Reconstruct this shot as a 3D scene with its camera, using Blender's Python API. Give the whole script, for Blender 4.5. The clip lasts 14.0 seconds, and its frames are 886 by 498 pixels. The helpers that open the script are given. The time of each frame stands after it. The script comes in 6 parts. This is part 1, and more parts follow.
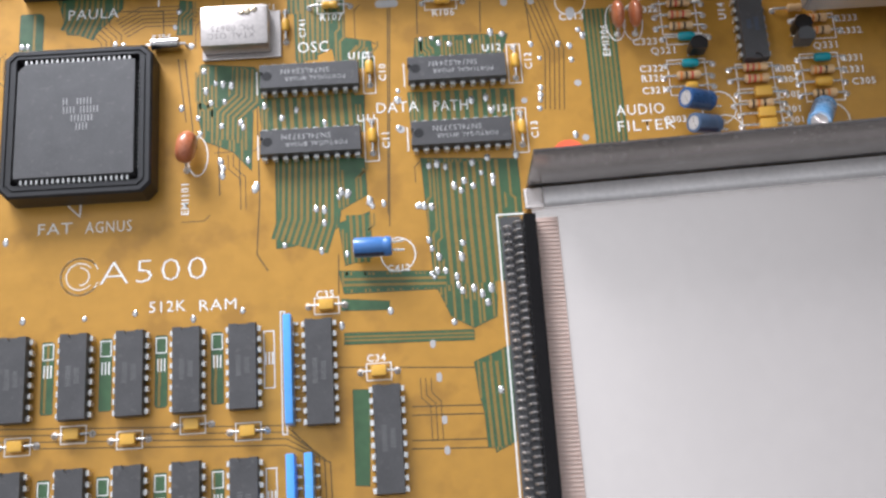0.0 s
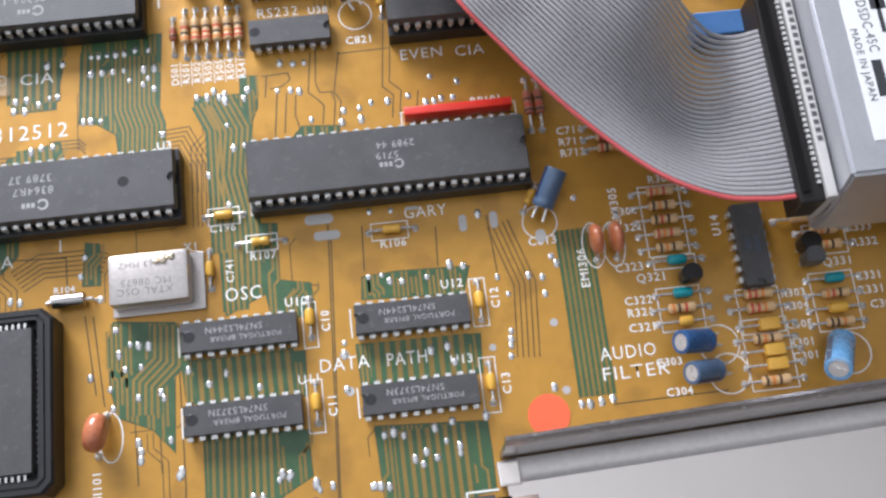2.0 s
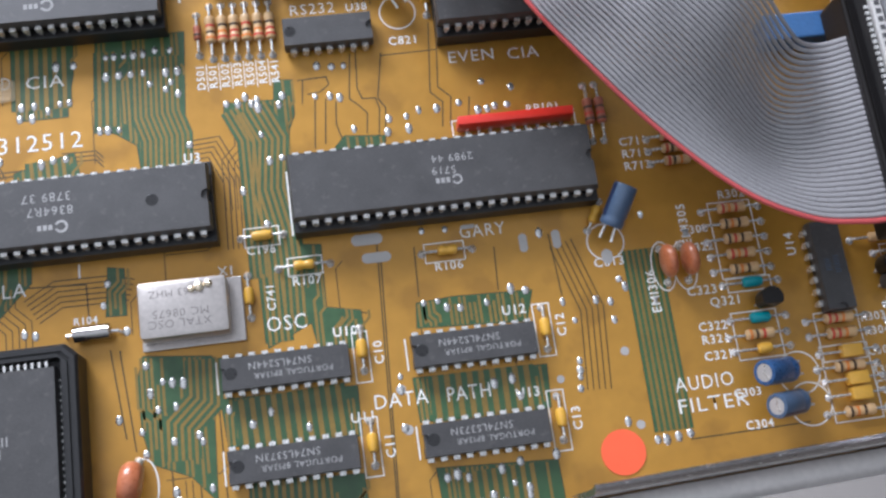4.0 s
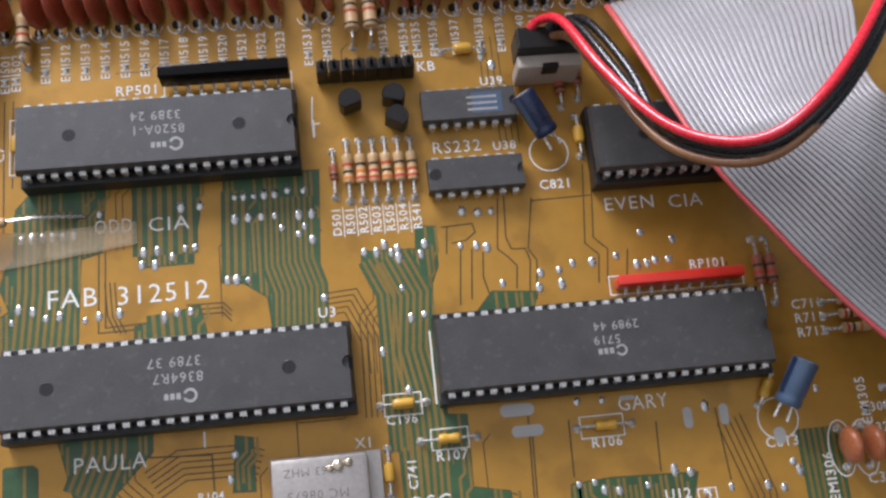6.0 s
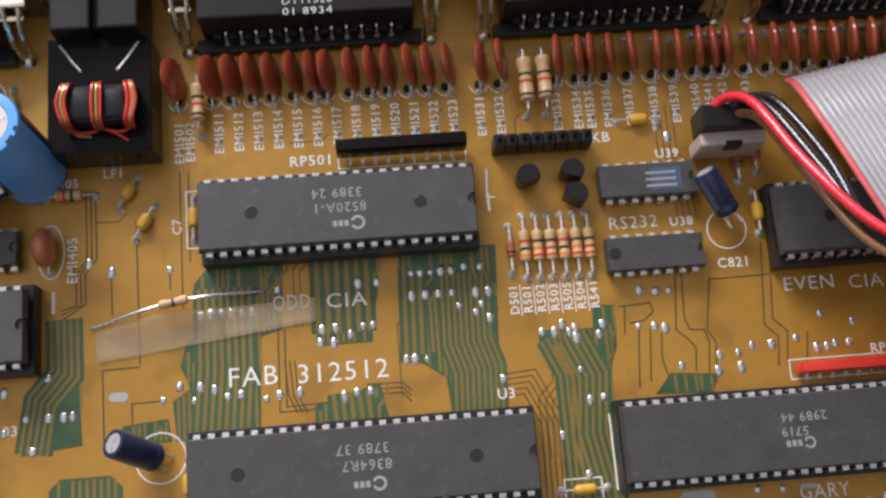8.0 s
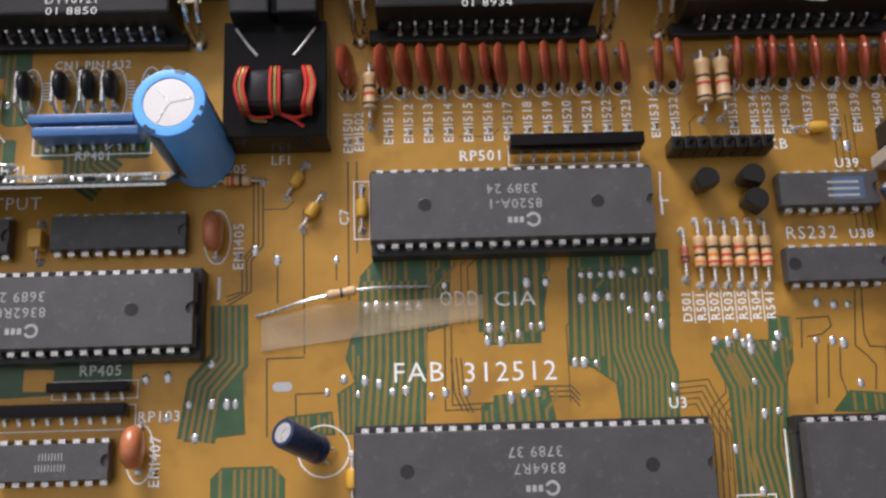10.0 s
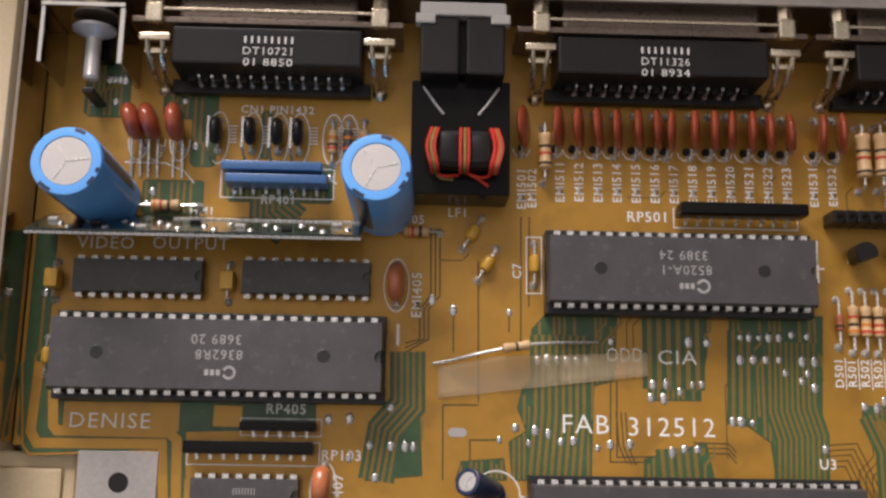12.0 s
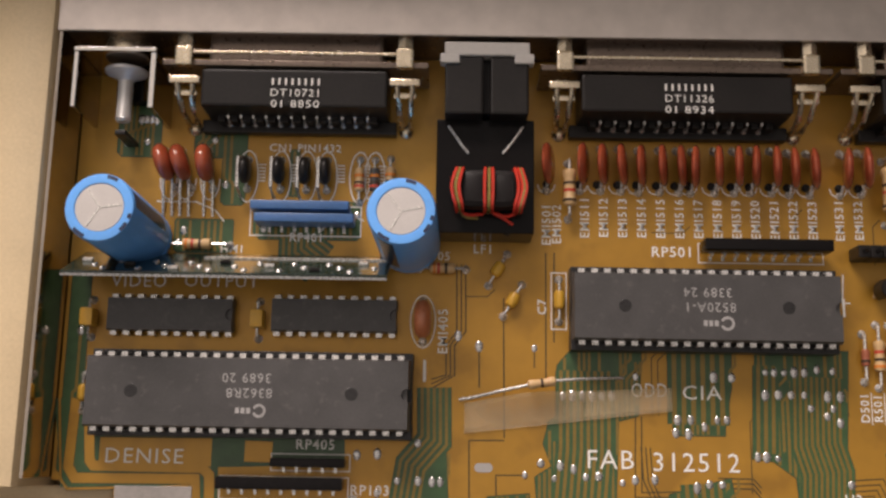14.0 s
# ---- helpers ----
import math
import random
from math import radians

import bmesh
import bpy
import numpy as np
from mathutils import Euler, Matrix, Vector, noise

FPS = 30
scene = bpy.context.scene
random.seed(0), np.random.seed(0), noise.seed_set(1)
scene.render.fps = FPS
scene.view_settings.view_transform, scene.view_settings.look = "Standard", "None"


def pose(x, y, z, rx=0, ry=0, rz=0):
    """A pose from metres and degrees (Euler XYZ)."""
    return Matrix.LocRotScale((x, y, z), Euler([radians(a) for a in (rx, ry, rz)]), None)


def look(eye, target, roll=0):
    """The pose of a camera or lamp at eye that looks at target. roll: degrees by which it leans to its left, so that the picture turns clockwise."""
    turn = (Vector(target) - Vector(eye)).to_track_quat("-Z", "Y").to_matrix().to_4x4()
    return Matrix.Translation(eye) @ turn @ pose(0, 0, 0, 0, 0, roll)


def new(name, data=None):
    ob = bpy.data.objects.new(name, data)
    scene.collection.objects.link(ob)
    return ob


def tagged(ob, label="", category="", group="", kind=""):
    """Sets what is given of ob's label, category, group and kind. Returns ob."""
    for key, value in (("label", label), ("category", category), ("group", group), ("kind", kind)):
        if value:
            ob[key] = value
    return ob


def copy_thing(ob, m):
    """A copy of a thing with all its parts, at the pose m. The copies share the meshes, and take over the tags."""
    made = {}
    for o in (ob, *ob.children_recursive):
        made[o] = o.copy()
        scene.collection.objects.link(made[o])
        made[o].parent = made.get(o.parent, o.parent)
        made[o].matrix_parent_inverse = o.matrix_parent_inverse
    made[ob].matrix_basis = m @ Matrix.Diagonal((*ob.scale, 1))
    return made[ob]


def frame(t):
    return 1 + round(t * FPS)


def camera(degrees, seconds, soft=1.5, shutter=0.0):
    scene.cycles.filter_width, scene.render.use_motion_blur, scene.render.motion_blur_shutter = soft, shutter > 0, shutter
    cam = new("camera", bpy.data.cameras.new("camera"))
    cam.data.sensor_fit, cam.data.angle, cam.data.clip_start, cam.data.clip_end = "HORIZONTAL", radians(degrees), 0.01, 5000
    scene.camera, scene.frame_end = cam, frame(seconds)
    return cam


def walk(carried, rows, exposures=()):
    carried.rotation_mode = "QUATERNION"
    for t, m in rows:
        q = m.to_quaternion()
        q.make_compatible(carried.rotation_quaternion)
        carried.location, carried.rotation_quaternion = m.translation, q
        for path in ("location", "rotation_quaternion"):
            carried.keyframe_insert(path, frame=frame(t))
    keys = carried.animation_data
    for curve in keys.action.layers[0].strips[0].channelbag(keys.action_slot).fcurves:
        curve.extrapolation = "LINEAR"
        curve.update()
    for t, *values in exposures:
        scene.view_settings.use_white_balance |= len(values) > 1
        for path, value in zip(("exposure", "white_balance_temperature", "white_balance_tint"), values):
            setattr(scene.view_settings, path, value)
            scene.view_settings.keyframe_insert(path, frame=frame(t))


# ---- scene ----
cam = camera(45.30, 14.0, soft=2.6)
PATH = [
    (0, (0.09074, -0.17250, 0.24703), (0.13862, 0.39177, -1.67112), 1.18),
    (0.5, (0.09228, -0.14820, 0.24427), (0.14592, 0.41329, -1.67455), 1.27),
    (1, (0.09145, -0.12181, 0.23491), (0.18964, 0.43012, -1.68492), 4.86),
    (1.5, (0.09585, -0.10824, 0.22738), (0.18689, 0.46148, -1.68760), 3.01),
    (2, (0.10138, -0.10785, 0.22604), (0.19018, 0.47761, -1.68429), 2.02),
    (2.2, (0.09840, -0.10924, 0.22342), (0.21225, 0.48065, -1.68421), 4.21),
    (4.3, (0.07264, -0.08465, 0.20545), (0.28960, 0.42797, -1.71552), 15.49),
    (4.5, (0.06928, -0.08164, 0.20213), (0.28629, 0.43832, -1.71686), 15.40),
    (5, (0.06033, -0.06536, 0.19805), (0.27328, 0.41291, -1.73222), 17.64),
    (5.5, (0.05646, -0.05722, 0.19503), (0.23220, 0.43541, -1.73536), 14.17),
    (6, (0.05576, -0.05226, 0.19713), (0.23786, 0.49262, -1.71858), 12.98),
    (6.5, (0.05536, -0.04651, 0.20013), (0.20951, 0.51347, -1.71368), 10.02),
    (7, (0.04742, -0.04619, 0.19845), (0.18536, 0.56815, -1.69985), 7.64),
    (7.2, (0.04293, -0.04095, 0.20038), (0.17187, 0.53375, -1.71093), 7.83),
    (9.3, (0.01211, -0.02141, 0.19797), (0.13081, 0.41352, -1.75055), 12.00),
    (9.5, (0.00932, -0.02384, 0.19894), (0.08875, 0.47476, -1.73628), 6.58),
    (10, (0.00503, -0.02710, 0.19326), (0.04915, 0.47768, -1.74149), 3.37),
    (10.5, (0.00006, -0.02085, 0.19242), (0.05842, 0.39437, -1.76314), 7.20),
    (11, (-0.01162, -0.01485, 0.19978), (0.08849, 0.34352, -1.76530), 14.49),
    (11.5, (-0.02405, -0.01608, 0.20527), (0.04604, 0.43680, -1.74152), 9.00),
    (12, (-0.02950, -0.00887, 0.20701), (0.02398, 0.39835, -1.75036), 8.58),
    (12.5, (-0.02548, -0.00772, 0.20707), (0.02893, 0.40709, -1.74869), 8.30),
    (13, (-0.02763, -0.00952, 0.20829), (-0.03212, 0.40661, -1.74794), 0.43),
    (13.5, (-0.03419, -0.00711, 0.21208), (-0.05198, 0.42164, -1.74134), -1.44),
    (14, (-0.02745, 0.00008, 0.21160), (-0.04325, 0.38502, -1.75094), -1.38),
]
EXPOSURES = [(0, -0.08, 5550, 9), (2.2, -0.13, 5500, 9), (5, -0.52, 5300, 9), (7, -0.72, 5900, 12), (10, -0.66, 5850, 13), (12, -0.84, 6450, 15), (14, -0.96, 7000, 17)]
walk(cam, [(t, look(eye, target, roll)) for t, eye, target, roll in PATH], EXPOSURES)

# ---- light ----
world = bpy.data.worlds.new("room_light")
scene.world = world
world.use_nodes = True
# a pale ceiling, brightest over the rear left, that fades to a dim room round the sides
wn, wl = world.node_tree.nodes, world.node_tree.links
way, lean, fade, tone = wn.new("ShaderNodeTexCoord"), wn.new("ShaderNodeVectorMath"), wn.new("ShaderNodeMapRange"), wn.new("ShaderNodeMix")
lean.operation = "DOT_PRODUCT"
lean.inputs[1].default_value = (-0.30, 0.03, 0.95)
wl.new(way.outputs["Generated"], lean.inputs[0])
wl.new(lean.outputs["Value"], fade.inputs["Value"])
peak = wn.new("ShaderNodeMath")
peak.operation = "POWER"
peak.inputs[1].default_value = 2.6
wl.new(fade.outputs[0], peak.inputs[0])
fade.inputs["From Min"].default_value, fade.inputs["From Max"].default_value = 0.1, 1.0
tone.data_type = "RGBA"
tone.inputs[6].default_value = (0.11, 0.103, 0.097, 1)
tone.inputs[7].default_value = (1.0, 0.945, 0.90, 1)
wl.new(peak.outputs[0], tone.inputs[0])
wl.new(tone.outputs[2], wn["Background"].inputs[0])
wn["Background"].inputs[1].default_value = 1.33
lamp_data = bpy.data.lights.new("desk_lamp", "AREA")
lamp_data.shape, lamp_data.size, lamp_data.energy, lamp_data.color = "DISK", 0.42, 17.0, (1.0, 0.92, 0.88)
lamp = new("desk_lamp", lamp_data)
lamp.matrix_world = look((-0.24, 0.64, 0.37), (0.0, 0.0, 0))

# ---- materials ----
MM = 0.001


def mat(name, color, rough=0.5, metal=0.0, vary=0.15, grain=0.6, bump=0.15, coat=0.0, spec=0.5, spot=None, per_object=0.0, clear=0.0):
    """Procedural surface: two scales of colour variation, fine relief. grain is the small scale in mm."""
    m = bpy.data.materials.new(name)
    m.use_nodes = True
    nt = m.node_tree
    nodes, links = nt.nodes, nt.links
    b = nodes["Principled BSDF"]
    geo = nodes.new("ShaderNodeNewGeometry")
    big, fine = nodes.new("ShaderNodeTexNoise"), nodes.new("ShaderNodeTexNoise")
    for n, size, detail in ((big, grain * 14, 3), (fine, grain, 4)):
        n.inputs["Scale"].default_value = 1 / (size * MM)
        n.inputs["Detail"].default_value = detail
        links.new(geo.outputs["Position"], n.inputs["Vector"])
    add = nodes.new("ShaderNodeMath")
    add.operation = "ADD"
    links.new(big.outputs["Fac"], add.inputs[0])
    links.new(fine.outputs["Fac"], add.inputs[1])
    last = add.outputs[0]
    if per_object:
        info, pm = nodes.new("ShaderNodeObjectInfo"), nodes.new("ShaderNodeMath")
        pm.operation = "MULTIPLY_ADD"
        pm.inputs[1].default_value = per_object
        links.new(info.outputs["Random"], pm.inputs[0])
        links.new(last, pm.inputs[2])
        last = pm.outputs[0]
    ramp = nodes.new("ShaderNodeMapRange")
    ramp.inputs["From Min"].default_value, ramp.inputs["From Max"].default_value = 0.65, 1.35
    ramp.inputs["To Min"].default_value, ramp.inputs["To Max"].default_value = 1 - vary, 1 + vary
    links.new(last, ramp.inputs["Value"])
    mul = nodes.new("ShaderNodeVectorMath")
    mul.operation = "SCALE"
    mul.inputs[0].default_value = color[:3]
    links.new(ramp.outputs[0], mul.inputs["Scale"])
    out = mul.outputs[0]
    if spot:
        patch, mix = nodes.new("ShaderNodeTexNoise"), nodes.new("ShaderNodeMix")
        patch.inputs["Scale"].default_value = 1 / (spot[1] * MM)
        patch.inputs["Detail"].default_value = 3
        links.new(geo.outputs["Position"], patch.inputs["Vector"])
        edge = nodes.new("ShaderNodeMapRange")
        edge.inputs["From Min"].default_value, edge.inputs["From Max"].default_value = spot[2], spot[2] + 0.12
        links.new(patch.outputs["Fac"], edge.inputs["Value"])
        mix.data_type = "RGBA"
        links.new(edge.outputs[0], mix.inputs[0])
        links.new(out, mix.inputs[6])
        mix.inputs[7].default_value = (*spot[0], 1)
        out = mix.outputs[2]
    links.new(out, b.inputs["Base Color"])
    rr = nodes.new("ShaderNodeMapRange")
    rr.inputs["To Min"].default_value, rr.inputs["To Max"].default_value = max(rough - 0.1, 0.03), min(rough + 0.1, 1)
    links.new(fine.outputs["Fac"], rr.inputs["Value"])
    links.new(rr.outputs[0], b.inputs["Roughness"])
    b.inputs["Metallic"].default_value = metal
    b.inputs["Coat Weight"].default_value = coat
    b.inputs["Coat Roughness"].default_value = 0.12
    b.inputs["Specular IOR Level"].default_value = spec
    if clear:
        b.inputs["Transmission Weight"].default_value = clear
    if bump:
        bn = nodes.new("ShaderNodeBump")
        bn.inputs["Strength"].default_value = bump
        bn.inputs["Distance"].default_value = grain * MM * 0.3
        links.new(fine.outputs["Fac"], bn.inputs["Height"])
        links.new(bn.outputs[0], b.inputs["Normal"])
    return m


AMBER = mat("mask_over_copper", (0.48, 0.25, 0.034), 0.38, metal=0.32, vary=0.10, grain=3.5, bump=0.03, coat=0.15, spot=((0.38, 0.195, 0.028), 11, 0.54))
GREEN = mat("mask_over_laminate", (0.046, 0.104, 0.038), 0.42, vary=0.25, grain=2.5, bump=0.04, coat=0.15)
TRACE = mat("trace_under_mask", (0.26, 0.17, 0.038), 0.42, metal=0.25, vary=0.15, grain=0.8, bump=0.1, coat=0.12)
GAP = mat("clearance_gap", (0.085, 0.055, 0.015), 0.45, vary=0.2, grain=0.6, bump=0.1)
SOLDER = mat("solder", (0.58, 0.57, 0.55), 0.27, metal=0.85, vary=0.2, grain=0.4, bump=0.25, per_object=0.4)
TIN = mat("tinned_lead", (0.76, 0.74, 0.70), 0.26, metal=0.6, vary=0.10, grain=0.4, bump=0.1)
SILK = mat("white_ink", (0.86, 0.845, 0.80), 0.6, vary=0.1, grain=0.4, bump=0.1)
CHIP = mat("moulded_epoxy", (0.060, 0.057, 0.056), 0.48, vary=0.22, grain=0.35, bump=0.3, spot=((0.085, 0.080, 0.076), 1.6, 0.60), spec=0.6)
SOCKET = mat("black_socket_plastic", (0.016, 0.015, 0.015), 0.42, vary=0.3, grain=0.5, bump=0.15)
INK = mat("grey_chip_ink", (0.36, 0.35, 0.34), 0.6, vary=0.2, grain=0.25, bump=0.0)
INKD = mat("worn_chip_ink", (0.17, 0.165, 0.16), 0.6, vary=0.3, grain=0.25, bump=0.0)
DIMPLE = mat("mould_dimple", (0.018, 0.017, 0.017), 0.3, vary=0.2, grain=0.3, bump=0.05)
BLUE = mat("blue_sleeve", (0.12, 0.40, 0.90), 0.32, vary=0.08, grain=0.8, bump=0.05, coat=0.3)
MIDBLUE = mat("mid_blue_sleeve", (0.07, 0.20, 0.50), 0.32, vary=0.1, grain=0.8, bump=0.05, coat=0.3)
DEEPBLUE = mat("deep_blue_sleeve", (0.035, 0.09, 0.22), 0.3, vary=0.4, grain=0.6, bump=0.05, coat=0.3)
PALEBLUE = mat("pale_blue_sleeve", (0.16, 0.34, 0.57), 0.28, vary=0.12, grain=0.8, bump=0.05, coat=0.4)
NAVY = mat("navy_sleeve", (0.020, 0.030, 0.075), 0.3, vary=0.15, grain=0.6, bump=0.05, coat=0.3)
STEEL_BLUE = mat("grey_blue_sleeve", (0.075, 0.115, 0.19), 0.32, vary=0.12, grain=0.6, bump=0.05, coat=0.3)
SIPBLUE = mat("blue_network_coat", (0.045, 0.14, 0.34), 0.4, vary=0.15, grain=0.7, bump=0.25, coat=0.2)
ALU = mat("aluminium_can_top", (0.50, 0.48, 0.46), 0.5, metal=0.4, vary=0.08, grain=0.4, bump=0.1)
RUST = mat("brown_ceramic_dip", (0.33, 0.068, 0.030), 0.22, vary=0.22, grain=0.7, bump=0.2, coat=0.35, per_object=0.3)
ORANGE = mat("orange_ceramic_dip", (0.47, 0.15, 0.06), 0.3, vary=0.15, grain=0.7, bump=0.2, coat=0.4)
YELLOW = mat("yellow_epoxy", (0.72, 0.40, 0.045), 0.35, vary=0.12, grain=0.5, bump=0.15, coat=0.2)
TEAL = mat("teal_epoxy", (0.02, 0.28, 0.32), 0.33, vary=0.15, grain=0.5, bump=0.15, coat=0.2)
TAN = mat("tan_resistor_body", (0.62, 0.41, 0.20), 0.4, vary=0.1, grain=0.4, bump=0.1, per_object=0.3)
REDRES = mat("red_brown_body", (0.42, 0.13, 0.07), 0.4, vary=0.12, grain=0.4, bump=0.1)
BAND_R = mat("red_band", (0.55, 0.06, 0.03), 0.4, vary=0.1, grain=0.3, bump=0)
BAND_K = mat("dark_band", (0.06, 0.035, 0.02), 0.4, vary=0.1, grain=0.3, bump=0)
BAND_O = mat("orange_band", (0.70, 0.22, 0.03), 0.4, vary=0.1, grain=0.3, bump=0)
REDSIP = mat("red_network_coat", (0.72, 0.035, 0.018), 0.34, vary=0.1, grain=0.8, bump=0.15, coat=0.3)
STICK = mat("orange_red_paper_dot", (0.90, 0.13, 0.045), 0.6, vary=0.06, grain=0.4, bump=0.1)
BLACKP = mat("black_connector_plastic", (0.015, 0.013, 0.012), 0.36, vary=0.25, grain=0.6, bump=0.15, spec=0.3)
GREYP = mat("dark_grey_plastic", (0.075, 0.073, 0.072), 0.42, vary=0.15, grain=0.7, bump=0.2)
SHINY = mat("polished_black_plastic", (0.010, 0.009, 0.009), 0.12, vary=0.2, grain=1.0, bump=0.05, spec=0.1)
WHITEP = mat("white_nylon", (0.52, 0.50, 0.47), 0.4, vary=0.08, grain=0.6, bump=0.1)
CASE = mat("cream_case_plastic", (0.66, 0.52, 0.32), 0.5, vary=0.08, grain=0.7, bump=0.25)
SHIELD = mat("zinc_plated_steel", (0.55, 0.495, 0.45), 0.4, metal=0.8, vary=0.14, grain=4.0, bump=0.04)
WALLM = mat("bright_folded_steel", (0.40, 0.375, 0.36), 0.24, metal=0.9, vary=0.16, grain=1.4, bump=0.08)
# tone of the pin reflection modelled on the tray plate
PINREFL = mat("pin_reflection_tone", (0.66, 0.50, 0.42), 0.4, vary=0.1, grain=0.5, bump=0.1)
MIRROR = mat("bright_tinplate", (0.44, 0.38, 0.32), 0.07, metal=1.0, vary=0.12, grain=2.5, bump=0.02)
PLATE = mat("pale_glossy_plate", (0.81, 0.735, 0.68), 0.16, metal=0.75, vary=0.03, grain=2.5, bump=0.03, coat=0.6)
DRIVE = mat("brushed_drive_case", (0.60, 0.60, 0.62), 0.38, metal=0.7, vary=0.06, grain=0.8, bump=0.12)
CANM = mat("oscillator_can", (0.50, 0.46, 0.43), 0.36, metal=0.75, vary=0.14, grain=0.8, bump=0.15)
CANPRINT = mat("can_print", (0.18, 0.16, 0.15), 0.6, vary=0.1, grain=0.3, bump=0)
RIB = mat("grey_pvc_ribbon", (0.37, 0.355, 0.36), 0.3, vary=0.06, grain=0.8, bump=0.05, spec=0.55)
RIBRED = mat("red_marked_ribbon_edge", (0.60, 0.10, 0.10), 0.36, vary=0.1, grain=0.8, bump=0.05)
WRED = mat("red_pvc_wire", (0.78, 0.03, 0.05), 0.28, vary=0.08, grain=0.8, bump=0.03, coat=0.3)
WBLK = mat("black_pvc_wire", (0.018, 0.017, 0.018), 0.26, vary=0.1, grain=0.8, bump=0.03, coat=0.3)
WBRN = mat("brown_pvc_wire", (0.30, 0.14, 0.06), 0.3, vary=0.1, grain=0.8, bump=0.03, coat=0.2)
COPPER_R = mat("red_enamelled_wire", (0.66, 0.05, 0.03), 0.22, vary=0.1, grain=0.4, bump=0.03, coat=0.6)
COPPER_G = mat("green_gold_enamelled_wire", (0.42, 0.33, 0.10), 0.25, metal=0.5, vary=0.1, grain=0.4, bump=0.03, coat=0.5)
FERRITE = mat("ferrite_core", (0.014, 0.012, 0.012), 0.45, vary=0.25, grain=0.5, bump=0.2, spec=0.2)
LABEL = mat("white_paper_label", (0.82, 0.81, 0.80), 0.5, vary=0.03, grain=0.5, bump=0.05)
PRINT = mat("black_print", (0.04, 0.04, 0.045), 0.5, vary=0.1, grain=0.3, bump=0)
HYB = mat("hybrid_ceramic_green", (0.018, 0.03, 0.022), 0.2, vary=0.35, grain=0.8, bump=0.15, coat=0.6)
GOLD = mat("brassy_clip", (0.72, 0.62, 0.46), 0.26, metal=0.9, vary=0.1, grain=1.5, bump=0.04)
WHITEM = mat("dull_tin", (0.72, 0.70, 0.67), 0.35, metal=0.35, vary=0.05, grain=3.0, bump=0.0)
STRIPM = mat("satin_strip", (0.84, 0.79, 0.75), 0.42, metal=0.55, vary=0.1, grain=1.4, bump=0.04)
TUBEM = mat("drawn_steel_tube", (0.42, 0.40, 0.38), 0.2, metal=1.0, vary=0.1, grain=2.0, bump=0.03)
POLISHED = mat("polished_tin", (0.82, 0.78, 0.72), 0.18, metal=0.9, vary=0.05, grain=3.0, bump=0.0)
SHELL = mat("dull_shell_steel", (0.20, 0.155, 0.125), 0.3, metal=0.8, vary=0.2, grain=1.0, bump=0.1)


def tape_material():
    m = mat("yellowed_sticky_tape", (0.82, 0.66, 0.42), 0.3, vary=0.12, grain=1.5, bump=0.15)
    m.node_tree.nodes["Principled BSDF"].inputs["Alpha"].default_value = 0.28
    return m


TAPE = tape_material()


# ---- mesh helpers, in millimetres ----
def box(bm, x0, x1, y0, y1, z0, z1, bev=0.0, top=0.0):
    """A block; top: how far each upper side is drawn in; bev: bevelled edges."""
    v = [bm.verts.new(p) for p in ((x0, y0, z0), (x1, y0, z0), (x1, y1, z0), (x0, y1, z0),
                                   (x0 + top, y0 + top, z1), (x1 - top, y0 + top, z1), (x1 - top, y1 - top, z1), (x0 + top, y1 - top, z1))]
    fs = [bm.faces.new([v[i] for i in q]) for q in ((3, 2, 1, 0), (4, 5, 6, 7), (0, 1, 5, 4), (1, 2, 6, 5), (2, 3, 7, 6), (3, 0, 4, 7))]
    if bev:
        es = list({e for f in fs for e in f.edges})
        bmesh.ops.bevel(bm, geom=es, offset=bev, segments=2, affect="EDGES", profile=0.6)
    return bm


def ring(bm, c, a, b, r, n):
    return [bm.verts.new(c + a * (r * math.cos(2 * math.pi * i / n)) + b * (r * math.sin(2 * math.pi * i / n))) for i in range(n)]


def skin(bm, rings, closed=True, cap=True):
    n = len(rings[0])
    for p, q in zip(rings, rings[1:]):
        for i in range(n if closed else n - 1):
            j = (i + 1) % n
            bm.faces.new((p[i], p[j], q[j], q[i]))
    if cap and closed:
        bm.faces.new(list(reversed(rings[0])))
        bm.faces.new(rings[-1])
    return bm


def lathe(bm, prof, n=20, axis="z", at=(0, 0, 0)):
    """Turned body: prof is (radius, height) from one end to the other."""
    o = Vector(at)
    ax = {"z": (Vector((1, 0, 0)), Vector((0, 1, 0)), Vector((0, 0, 1))), "x": (Vector((0, 1, 0)), Vector((0, 0, 1)), Vector((1, 0, 0))),
          "y": (Vector((0, 0, 1)), Vector((1, 0, 0)), Vector((0, 1, 0)))}[axis]
    return skin(bm, [ring(bm, o + ax[2] * h, ax[0], ax[1], max(r, 0.01), n) for r, h in prof])


def tube(bm, pts, r, n=8):
    """A round wire along points."""
    pts = [Vector(p) for p in pts]
    rings, up = [], Vector((0.12, 0.31, 0.94)).normalized()
    for i, p in enumerate(pts):
        d = (pts[min(i + 1, len(pts) - 1)] - pts[max(i - 1, 0)]).normalized()
        a = d.cross(up)
        if a.length < 0.05:
            a = d.cross(Vector((1, 0.2, 0)))
        a.normalize()
        b = d.cross(a)
        rings.append(ring(bm, p, a, b, r, n))
    return skin(bm, rings)


